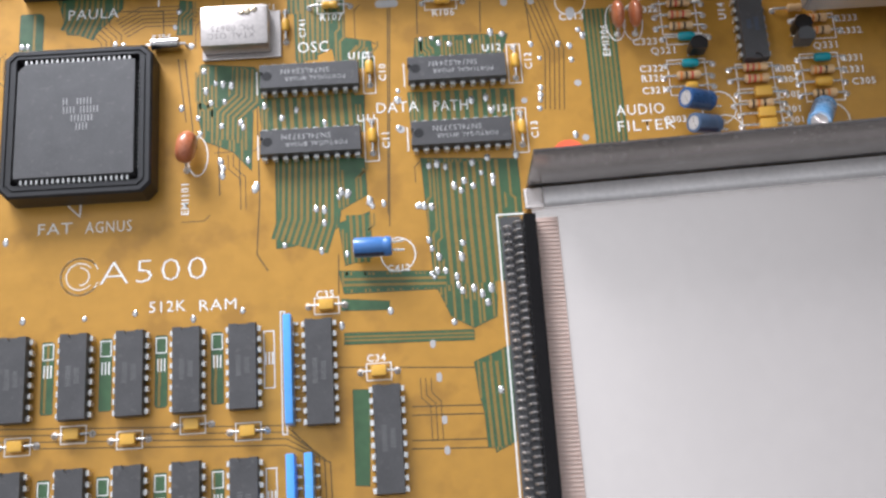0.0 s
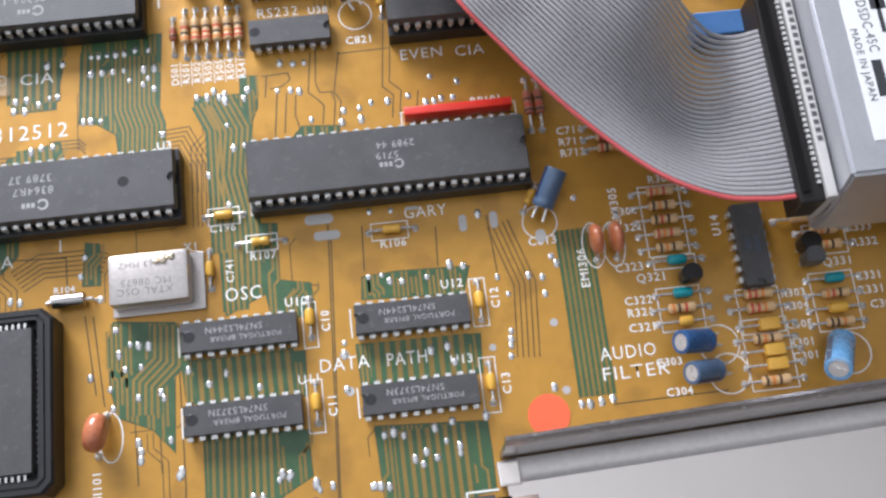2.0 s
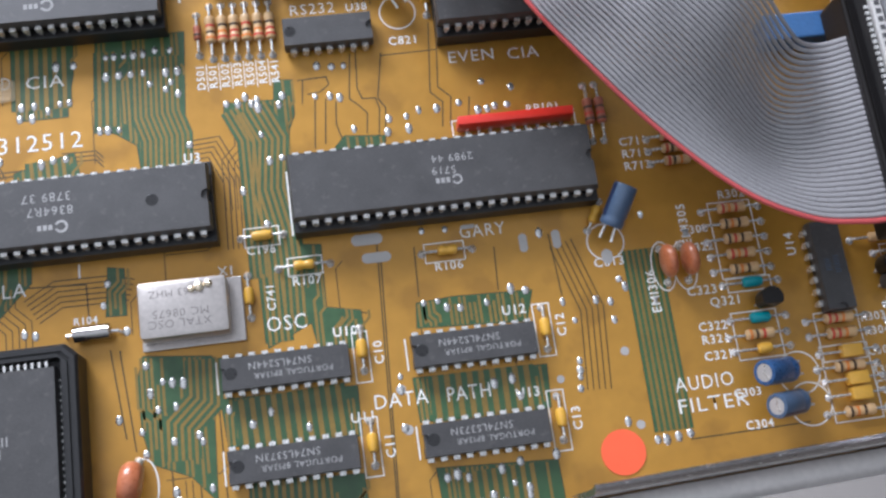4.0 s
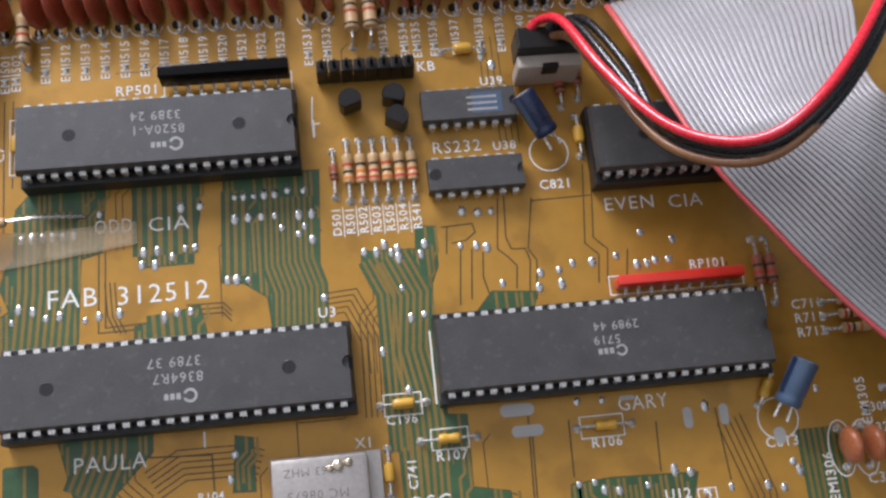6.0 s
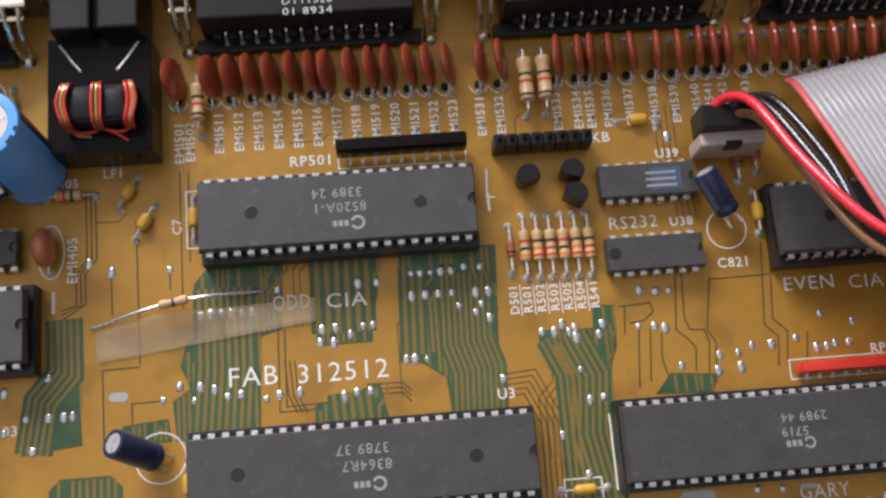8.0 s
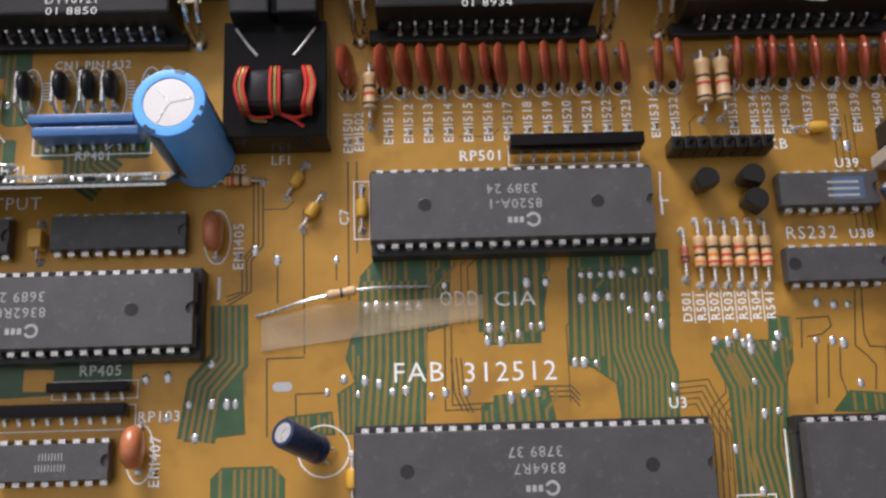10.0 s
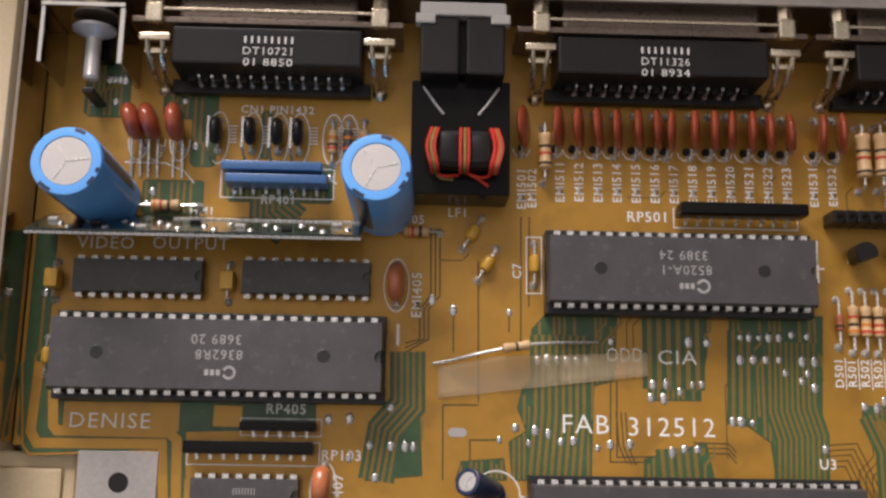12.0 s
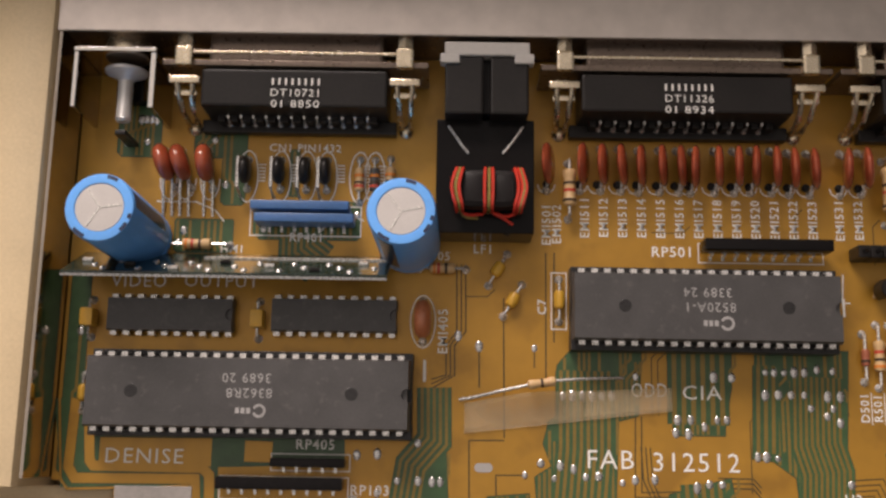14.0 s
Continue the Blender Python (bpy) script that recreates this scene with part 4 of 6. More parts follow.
logic = "small logic chips"
L244, L373 = [("SN74LS244N", 1.5, -1), ("PORTUGAL 8PI3AR", 1.2, 1.5)], [("SN74LS373N", 1.5, -1), ("PORTUGAL 8PI3AR", 1.2, 1.5)]
chip(66.2, -53.3, 10, 25, 6.6, L244, "small black 20-pin logic chip with grey print", notch=-1, group=logic, dimples=(-10.5,))
chip(66.0, -71.0, 10, 25, 6.6, L373, "small black 20-pin logic chip with grey print", notch=-1, group=logic, dimples=(-10.5,))
chip(103.4, -53.4, 10, 25, 6.6, L244, "small black 20-pin logic chip with grey print", notch=-1, group=logic, dimples=(-10.5,))
chip(103.3, -70.9, 10, 25, 6.6, L373, "small black 20-pin logic chip with grey print", notch=-1, group=logic, dimples=(-10.5,))
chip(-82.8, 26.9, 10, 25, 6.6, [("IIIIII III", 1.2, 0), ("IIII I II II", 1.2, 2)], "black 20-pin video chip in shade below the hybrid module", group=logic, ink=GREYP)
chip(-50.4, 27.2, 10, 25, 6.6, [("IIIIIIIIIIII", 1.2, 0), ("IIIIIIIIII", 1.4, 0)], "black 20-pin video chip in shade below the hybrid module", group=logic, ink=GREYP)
c = chip(82.4, 32.2, 7, 19, 6.6, [], "small black 14-pin serial chip with a pale printed patch", group=logic)
pb = bmesh.new()
box(pb, 0.6, 6.6, -2.2, 2.2, 4.1, 4.14)
part("pale_patch", pb, STEEL_BLUE, c, "blue-grey worn patch on the chip")
for k in range(3):
    pb = bmesh.new()
    box(pb, -0.4, 5.6, -1.7 + k * 1.3, -1.2 + k * 1.3, 4.14, 4.16)
    part("printed_bar", pb, INK, c)
c = chip(82.2, 17.7, 7, 19, 6.6, [], "small black 14-pin serial chip with a brownish print", group=logic, dimples=(-8,))
chip(-60.2, -14.3, 8, 20.2, 6.6, [("IIIIIIII", 1.3, 0), ("IIIIIIIIII", 1.3, 0)], "small black 16-pin logic chip with worn print", group=logic)
chip(179.6, -46.2, 7, 19, 6.4, [("IIIIIII", 1.3, 0), ("IIIII", 1.3, 0)], "black 14-pin amplifier chip with faint blue print", rz=-90, group=logic, ink=STEEL_BLUE)
for i, x in enumerate((-4.4, 9.6, 22.6, 35.7, 48.7)):
    for y in (-126, -157):
        chip(x, y, 8, 20.2, 6.6, [("IIIIIIIII", 1.3, 0), ("IIIIIII", 1.3, 0)], "black 16-pin memory chip standing in a row", rz=90, group="memory chips", ink=INKD)
chip(66.4, -128.3, 10, 25, 6.6, [("IIIIIIIIIII", 1.3, 0), ("IIIIIIII", 1.3, 0)], "black 20-pin driver chip beside a blue resistor network", rz=90, group=logic, ink=INKD)
chip(81.6, -144.8, 10, 25, 6.6, [("IIIIIIIIIII", 1.3, 0), ("IIIIIIII", 1.3, 0)], "black 20-pin driver chip below a yellow capacitor", rz=90, group=logic, ink=INKD)


# square chip in its carrier socket
def square_chip():
    t = thing("square_chip", "large square dark grey chip seated in a black carrier socket", "chip", 9.6, -64.4)
    so = bmesh.new()
    # rim loops: half width, front, back, corner cut, height
    loops = []
    for k, f, r, c, z in ((18.3, -18.6, 20.4, 2.2, 0.1), (18.3, -18.6, 20.4, 2.2, 6.6), (17.8, -18.1, 19.9, 2.2, 7.2), (16.9, -17.2, 19.0, 1.6, 7.2), (16.8, -17.1, 18.9, 1.6, 6.8),
                          (16.5, -16.8, 18.6, 1.6, 6.8), (16.4, -16.7, 18.5, 1.6, 7.2), (15.2, -15.5, 17.9, 0.4, 7.2), (15.0, -15.3, 17.7, 0.4, 4.0)):
        loops.append([so.verts.new((*p, z)) for p in ((-k, f + c), (-k + c, f), (k - c, f), (k, f + c), (k, r - c), (k - c, r), (-k + c, r), (-k, r - c))])
    skin(so, loops)
    s = part("carrier_socket", so, SOCKET, t, "black plastic carrier socket with grooved rim")
    bm = bmesh.new()
    o = [(-14.5, 14.2), (-12.6, 16.2), (14.5, 16.2), (14.5, -14.2), (-14.5, -14.2)]
    skin(bm, [[bm.verts.new((x * k, (y - 1) * k + 1, z)) for x, y in o] for k, z in ((0.98, 4.2), (1.0, 6.4), (0.985, 8.2))])
    part("body", bm, CHIP, t)
    pm = bmesh.new()
    box(pm, -0.24, 0.24, -0.1, 1.0, -0.1, 0.12)
    box(pm, -0.24, 0.24, 0.75, 1.0, -2.6, -0.05)
    pm = to_mesh("contact", pm, TIN)
    for a in range(4):
        for i in range(21):
            d = (i - 10) * 1.27
            v = Matrix.Rotation(math.radians(90 * a), 3, "Z") @ Vector((d, 14.35, 0))
            put("contact", pm, t, v.x, (16.3 if a == 0 else v.y + (1 if a % 2 else 0)), 7.3 if a % 2 == 0 else 5.6, 90 * a)
    for i, (txt, dx) in enumerate((("II  IIIII", 0), ("IIII IIIIII", 1.5), ("IIIIIII", 2.0), ("IIII", 2.0))):
        write(txt, 0.4 + dx * 0.6, 5.2 - i * 2.2, 8.24, 1.9, t, INK, 0)


square_chip()


# ---- small passive parts ----
RES = {}


def dogbone(L, D):
    bm = bmesh.new()
    r = D / 2
    lathe(bm, [(r * 0.35, -L / 2), (r * 0.9, -L / 2 + 0.25), (r, -L / 2 + 0.7), (r, -L / 2 + 1.3), (r * 0.86, -L / 2 + 1.8), (r * 0.86, L / 2 - 1.8), (r, L / 2 - 1.3), (r, L / 2 - 0.7), (r * 0.9, L / 2 - 0.25), (r * 0.35, L / 2)], 14, "x")
    return bm


def resistor(x, y, rz=0.0, L=6.2, D=2.3, span=10.5, bands=None, material=None, lift=1.3, group="resistors", label="small tan resistor with coloured bands on bent leads", tilt=0.0):
    t = thing("resistor", label, "resistor", x, y, 0, rz, group)
    key = (L, D, lift, (material or TAN).name)
    if key not in RES:
        bm = dogbone(L, D)
        for v in bm.verts:
            v.co.z += lift
        RES[key] = to_mesh("body", bm, material or TAN, True)
    b = put("body", RES[key], t)
    for i, m in enumerate((BAND_O, BAND_K, BAND_R) if bands is None else bands):
        bm = bmesh.new()
        o = (-L / 2 + 1.0, -0.75, 0.75, L / 2 - 1.0)[i]
        r = D / 2 * (1.03 if abs(o) > L / 2 - 1.9 else 0.9)
        lathe(bm, [(r, o - 0.28), (r, o + 0.28)], 14, "x", (0, 0, lift))
        part("colour_band", bm, m, b)
    for s in (-1, 1):
        bm = bmesh.new()
        tube(bm, [(s * L / 2 * 0.95, 0, lift), (s * (span / 2 - 0.5), 0, lift), (s * span / 2, 0, lift - 0.5), (s * span / 2, 0, -0.2)], 0.3, 6)
        lathe(bm, [(0.9, 0.03), (0.75, 0.2), (0.3, 0.7)], 8, "z", (s * span / 2, 0, 0))
        part("lead", bm, TIN, t, smooth=True)
    return t


def axial_cap(x, y, rz=0.0, L=4.0, D=2.6, span=8.5, material=None, label="small yellow epoxy capacitor lying on the board", square=0.0):
    t = thing("capacitor", label, "capacitor", x, y, 0, rz, "axial capacitors")
    bm = bmesh.new()
    if square:
        box(bm, -L / 2, L / 2, -D / 2, D / 2, 0.25, square, 0.5)
    else:
        lathe(bm, [(D * 0.2, -L / 2), (D * 0.42, -L / 2 + 0.3), (D / 2, -L / 2 + 0.9), (D / 2, L / 2 - 0.9), (D * 0.42, L / 2 - 0.3), (D * 0.2, L / 2)], 14, "x", (0, 0, D / 2 + 0.1))
    part("body", bm, material or YELLOW, t, smooth=True)
    zl = (square or D) / 2 + 0.1
    for s in (-1, 1):
        bm = bmesh.new()
        tube(bm, [(s * L / 2 * 0.9, 0, zl), (s * (span / 2 - 0.4), 0, zl), (s * span / 2, 0, zl - 0.4), (s * span / 2, 0, -0.2)], 0.28, 6)
        lathe(bm, [(0.9, 0.03), (0.75, 0.2), (0.3, 0.7)], 8, "z", (s * span / 2, 0, 0))
        part("lead", bm, TIN, t, smooth=True)
    return t


def disc_cap(x, y, material=None, d=7.6, thick=2.3, rz=0.0, lean=0.0, label="rust-brown ceramic disc capacitor standing on edge", group="disc capacitors", feet=True, zc=4.6, rise=1.0):
    """Disc standing on edge, its face turned to local x."""
    t = thing("disc_capacitor", label, "capacitor", x, y, 0, rz, group)
    bm = bmesh.new()
    rings = []
    n = 18
    for k in range(7):
        a = math.pi * (k / 6 - 0.5)
        rr, xx = d / 2 * (0.25 + 0.75 * math.cos(a) ** 0.6), thick / 2 * math.sin(a)
        rings.append([bm.verts.new((xx + lean * rr * math.sin(2 * math.pi * i / n) * 0.2, rr * math.cos(2 * math.pi * i / n) * 0.92, zc + rr * rise * math.sin(2 * math.pi * i / n))) for i in range(n)])
    skin(bm, rings)
    part("body", bm, material or RUST, t, smooth=True)
    for s in (-1, 1):
        bm = bmesh.new()
        tube(bm, [(0, s * d * 0.3, zc - d * 0.3), (0, s * d * 0.42, 1.4), (0, s * (d * 0.42 + 0.6), -0.2)], 0.32, 6)
        if feet:
            lathe(bm, [(0.95, 0.03), (0.8, 0.3), (0.35, 1.0)], 8, "z", (0, s * (d * 0.42 + 0.5), 0))
        part("lead", bm, TIN, t, smooth=True)
    return t


first = disc_cap(emi_x[0], 58.6, d=9.4, thick=1.9, zc=4.8, lean=-1.3, label="rust-brown ceramic filter disc in a long row", group="filter disc row")
for i, x in enumerate(emi_x[1:] + emi_x2):
    o = copy_thing(first, place(x + 0.6 + random.uniform(-0.2, 0.2), 58.6 + random.uniform(-0.3, 0.3), 0, random.uniform(-3, 3)))
bead = bmesh.new()
lathe(bead, [(0.8, 0.0), (0.85, 0.6), (0.6, 1.0), (0.3, 1.1)], 10)
bead = to_mesh("bead", bead, FERRITE, True)
for x in emi_x + emi_x2:
    o = new("filter_bead", bead)
    o.matrix_basis = place(x, 55.4, 0.06)
    tagged(o, "small dark grey ferrite bead on a filter lead", "bead", "filter beads")

for x in (-85.6, -82.2, -77.3):
    disc_cap(x, 57.4, d=8.4, thick=3.2, zc=5.6, rz=18 if x < -80 else 8, label="rust-brown ceramic disc capacitor on long leads", group="video disc capacitors")
    for s in (-0.9, 0.9):
        wb = bmesh.new()
        tube(wb, [(x + s, 55, 1.8), (x + s, 49.5, 0.7), (x + s, 47.5, 0.1)], 0.32, 6)
        solid("bent_lead", wb, TIN, "bare tinned wire lead bent over the board", "wire", smooth=True)
for x in (-69.6, -62.8, -57.5, -53.3):
    disc_cap(x, 56.6, BLACKP, d=6.2, thick=2.2, zc=3.6, label="black ceramic disc capacitor with shiny edge", group="video filter beads")
    wb = bmesh.new()
    tube(wb, [(x - 1.3, 60.2, 0.3), (x - 1.3, 59, 4.6), (x - 1.3, 53, 4.6), (x - 1.3, 51.8, 0.2)], 0.4, 6)
    solid("wire_link", wb, TIN, "short bright tinned wire link bridging the board", "wire", smooth=True)
disc_cap(-32.9, 26.7, ORANGE, d=8.4, thick=3.4, zc=4.2, label="salmon ceramic disc capacitor standing on the board", rise=0.8)
disc_cap(-45.9, -12.2, ORANGE, d=8.4, thick=3.6, zc=4.4, label="orange ceramic disc capacitor standing on the board", rise=0.8)
disc_cap(35.8, -71.4, ORANGE, d=9, thick=4.4, zc=5, rz=-12, label="orange-brown ceramic disc capacitor beside the square chip", rise=0.7)
for x in (145.4, 149.9):
    disc_cap(x, -41.4, ORANGE, d=7.6, thick=2.6, zc=4.2, rz=4, label="orange-brown ceramic filter disc in an oval outline")

for x, y, L, D in ((-3.8, 54.0, 7.6, 2.8), (60.7, 54.6, 9.2, 3.2), (64.5, 54.8, 9.2, 3.2)):
    resistor(x, y, 90, L, D, L + 4.2, (BAND_K, BAND_R, BAND_K), label="fat tan resistor with dark bands standing over the filter row", lift=3.6)
resistor(54.7, 20.8, 90, 3.4, 1.7, 9.5, (BAND_K,), REDRES, label="small red glass diode among resistors")
for i in range(6):
    resistor(57.5 + i * 2.52, 21.2 - 0.05 * i, 90, 6.2, 2.25, 12.5, ((BAND_O, BAND_K, BAND_R), (BAND_R, BAND_O, BAND_K), (BAND_R, BAND_R, BAND_K))[i % 3], label="tan banded resistor in a close row", group="serial resistors")
resistor(101, -33, 0, 4.2, 2.0, 10.5, (), YELLOW, label="small yellow component R106 on bright leads")
resistor(71.8, -32.6, 0, 4.2, 2.0, 10.5, (), YELLOW, label="small yellow component R107 on bright leads")
axial_cap(64, -25.4, 0, 4.2, 2.0, 8.6)
axial_cap(60.3, -37.6, 90, 3.6, 2.0, 8.6)
for x, y, r in ((81.3, -51.0, 90), (81.2, -69.6, 90), (118.4, -51.3, 90), (118.6, -69.6, 90), (-5.7, 31.4, 90), (104.1, 25, 90), (-7.9, -18.6, 90), (82.8, 45.6, 0)):
    axial_cap(x, y, r, 3.8, 2.3, 8.6)
for x, y in ((-99.3, 26.2), (-65.7, 26.4)):
    axial_cap(x, y, 90, 3.6, 2.6, 7.5, label="yellow capacitor with blue edge beside a video chip", square=4.2)
axial_cap(-99.8, 11.4, 90, 3.4, 1.8, 7.0, label="small yellow capacitor at the edge of the board")
for x, y, r in ((-18, 37.4, 60), (-15, 31.2, 60)):
    axial_cap(x, y, r, 3.2, 2.4, 7.5, label="small amber bead capacitor on slanting leads")
for i, (x, y) in enumerate(((-3.6, -141), (9.1, -139), (22, -141), (36.5, -138.5), (49.3, -140.8), (68.3, -112.2), (80, -128.8))):
    axial_cap(x, y, 0, 3.6, 2.6, 8.6, square=2.4, label="square yellow capacitor beside a memory chip")
resistor(-29.2, 37.4, 0, 5.2, 2.2, 9.5, (BAND_O, BAND_R, BAND_K))
resistor(-79, 41.6, 0, 6, 2.3, 13, (BAND_O, BAND_R, BAND_K), label="tan resistor lying behind the hybrid module")
for i, (x, y) in enumerate(((-46.5, 55.5), (-43.4, 55.5), (-40.2, 55.8))):
    resistor(x, y, 90, 5, 2.1, 9, (BAND_R, BAND_K, BAND_O), (TAN, GREYP, TAN)[i], label="small banded resistor beside the video connector")
# audio filter field
aud = "audio filter resistors"
for i, y in enumerate((-30.9, -34.3, -37.6, -40.9, -44.2)):
    resistor(162, y, 0, 6.2, 2.2, 12.5, ((BAND_R, BAND_O, BAND_R), (BAND_K, BAND_O, BAND_K), (BAND_K, BAND_R, BAND_K))[i % 3], label="tan banded resistor in the audio filter", group=aud)
for y in (-47.2, -54.8):
    axial_cap(163, y, 0, 4.4, 2.3, 12, TEAL, label="small teal capacitor in the audio filter")
resistor(162.2, -58.2, 0, 6.2, 2.2, 12.5, (BAND_O, BAND_K, BAND_R), group=aud)
axial_cap(162.6, -61.2, 0, 3.2, 2.3, 12, YELLOW)
for y in (-56.9, -60.1, -67.0, -76.2):
    resistor(179.4, y, 0, 6.4, 2.3, 13, ((BAND_R, BAND_R, BAND_O) if y > -62 else (BAND_K, BAND_O, BAND_K)), label="tan banded resistor in the audio filter", group=aud)
for y in (-64, -69.7, -72.8):
    axial_cap(180.3, y, 0, 4.4, 2.7, 12.5, square=2.6, label="square yellow film capacitor in the audio filter")
resistor(196.9, -44.1, 0, 6.2, 2.2, 12, (BAND_O, BAND_O, BAND_K), group=aud)
resistor(197.3, -47.6, 0, 6.2, 2.2, 12, (BAND_K, BAND_O, BAND_K), group=aud)
resistor(192, -40.8, 0, 4, 2.0, 11, (), label="plain tan component beside the drive")
axial_cap(196.9, -55.2, 0, 4.4, 2.3, 12, TEAL, label="small teal capacitor in the audio filter")
resistor(196.4, -58.7, 0, 6.2, 2.2, 12, (BAND_O, BAND_R, BAND_K), group=aud)
axial_cap(196.2, -62, 0, 4.4, 2.5, 12, YELLOW)
resistor(196, -65.2, 0, 6.2, 2.2, 12, (BAND_K, BAND_K, BAND_O), group=aud)
for i, y in enumerate((-13.4, -16.2, -19.0)):
    resistor(152.6, y, 0, 5.8, 2.1, 11, (BAND_R, BAND_K, BAND_O), label="banded resistor in the shade of the ribbon cable", group=aud)
for x in (135.5, 138.0):
    resistor(x, -6, 90, 6, 2.2, 13, (BAND_K, BAND_R, BAND_K), REDRES, label="reddish brown resistor beside the red network")
for x, y in ((101.6, 37.1), (105.3, 38.7)):
    resistor(x, y, 90, 6, 2.2, 11, (BAND_K, BAND_R, BAND_K), REDRES, label="reddish brown resistor in the shade beside the power plug")
resistor(132.6, -29, 60, 4, 2, 7, (), YELLOW, label="amber component beside the leaning capacitor")


def transistor(x, y, rz=0.0, material=None):
    t = thing("transistor", "small black three-legged transistor with a flat face", "transistor", x, y, 0, rz, "transistors")
    bm = bmesh.new()
    o = [(2.3 * math.cos(a), 2.3 * math.sin(a)) for a in [math.radians(-35 + 250 * i / 12) for i in range(13)]]
    skin(bm, [[bm.verts.new((px * k, py * k, z)) for px, py in o] for k, z in ((0.96, 1.8), (1, 2.1), (1, 6.1), (0.95, 6.4))])
    part("body", bm, material or BLACKP, t)
    for dx in (-1.27, 0, 1.27):
        bm = bmesh.new()
        tube(bm, [(dx * 0.7, 0, 1.9), (dx, -0.2, 0.8), (dx * 1.3, -0.3, -0.2)], 0.28, 6)
        part("lead", bm, TIN, t)


for x, y, r in ((59, 34, 20), (67.6, 34.5, -15), (67.8, 29.8, -30), (164.6, -51.8, 0), (191.8, -47.6, 10), (192, -51, 0)):
    transistor(x, y, r, GREYP if y == -51 else None)


def network(x0, x1, y, material, label, tall=6.0, thick=2.0, vert=False, lift=0.6, lean=0.0):
    """Single in-line resistor network standing on its pins."""
    L = x1 - x0
    t = thing("resistor_network", label, "resistor network", (x0 + x1) / 2 if not vert else y, y if not vert else (x0 + x1) / 2, 0, 90 if vert else 0, "resistor networks", rx=lean)
    bm = bmesh.new()
    box(bm, -L / 2, L / 2, -thick / 2, thick / 2, lift, tall, 0.45)
    part("body", bm, material, t, smooth=True)
    pm = bmesh.new()
    box(pm, -0.3, 0.3, -0.9, 0.2, -0.1, 0.4)
    box(pm, -0.28, 0.28, -0.2, 0.2, 0.3, lift + 0.4)
    pm = to_mesh("pin", pm, TIN)
    n = max(2, int(L / 2.54))
    for i in range(n):
        put("pin", pm, t, (i - (n - 1) / 2) * 2.54, -thick / 2 - 0.1, 0)
    return t


network(22.4, 47.7, 42.2, SHINY, "long black resistor network standing on bright pins", 7.2, 2.4, lift=1.8)
network(106.6, 131.4, -6.6, REDSIP, "long bright red resistor network beside a long chip", 5.2, 2.0)
network(-67.8, -48.0, 49.0, SIPBLUE, "blue coated resistor network, one of a close pair", 6.0, 1.9)
network(-66.9, -47.0, 46.4, SIPBLUE, "blue coated resistor network, one of a close pair", 6.0, 1.9)
network(-61.6, -47.2, -1.4, SHINY, "short black resistor network with a shiny top", 5.0, 1.8)
network(-72, -47.6, -5.4, SHINY, "long black resistor network with a shiny top", 4.6, 2.4)
network(-140.4, -114.8, 59.4, BLUE, "long sky-blue resistor network beside a driver chip", 6.0, 2.0, vert=True)
network(-172, -147, 59.4, BLUE, "long sky-blue resistor network, one of a pair", 6.0, 2.0, vert=True)
network(-172, -147, 63.5, BLUE, "long sky-blue resistor network, one of a pair", 6.0, 2.0, vert=True)


# ---- electrolytic capacitors ----
def can(name, r, h, sleeve, label, m, marks=2, lead=True, vent=True, stripe=None):
    """Electrolytic can along local z, base at z = 0."""
    t = thing(name, label, "capacitor", 0, 0)
    t.matrix_basis = m
    bm = bmesh.new()
    lathe(bm, [(r * 0.9, 0), (r, 0.4), (r, 1.4), (r * 0.93, 1.9), (r, 2.4), (r, h - 0.5), (r * 0.96, h - 0.1), (r * 0.84, h), (r * 0.72, h - 0.02), (r * 0.7, h - 0.25)], 36)
    part("sleeve", bm, sleeve, t, smooth=True)
    bm = bmesh.new()
    lathe(bm, [(r * 0.7, h - 0.3), (r * 0.69, h - 0.12), (r * 0.3, h - 0.1)], 32)
    top = part("top", bm, ALU, t, "silver vented top", smooth=True)
    if vent:
        for a in (25, 155, 270)[: 3 if r > 5 else 2]:
            bm = bmesh.new()
            box(bm, 0.1, r * 0.62, -0.16, 0.16, h - 0.12, h - 0.02)
            put("vent_score", to_mesh("vent_score", bm, TIN), top, rz=a)
    for k in range(marks):
        bm = bmesh.new()
        a0, span = (0.2 + k * 2.4), 0.5
        inner = [ring_point(r * 1.004, a0 + span * i / 6) for i in range(7)]
        for p, q in zip(inner, inner[1:]):
            bm.faces.new([bm.verts.new(v) for v in ((*p, h * 0.2), (*q, h * 0.2), (*q, h * 0.97), (*p, h * 0.97))])
        part("printed_stripe", bm, stripe or NAVY, t)
    if r > 5:
        for a0, span in ((0.15, 0.42), (1.75, 0.3), (2.2, 0.16), (3.6, 0.34)):
            bm = bmesh.new()
            for i in range(5):
                a, b = a0 + span * i / 5, a0 + span * (i + 1) / 5
                bm.faces.new([bm.verts.new((*ring_point(q, c), z)) for q, c, z in ((r * 0.86, a, h + 0.02), (r * 0.965, a, h - 0.05), (r * 0.965, b, h - 0.05), (r * 0.86, b, h + 0.02))])
            part("crown_print", bm, NAVY, t)
    if lead:
        for s in (-1, 1):
            bm = bmesh.new()
            tube(bm, [(s * r * 0.4, 0, 0.1), (s * r * 0.45, 0, -1.2), (s * r * 0.5, 0.3, -3)], 0.3, 6)
            part("lead", bm, TIN, t)
    return t


def ring_point(r, a):
    return (r * math.cos(a), r * math.sin(a))


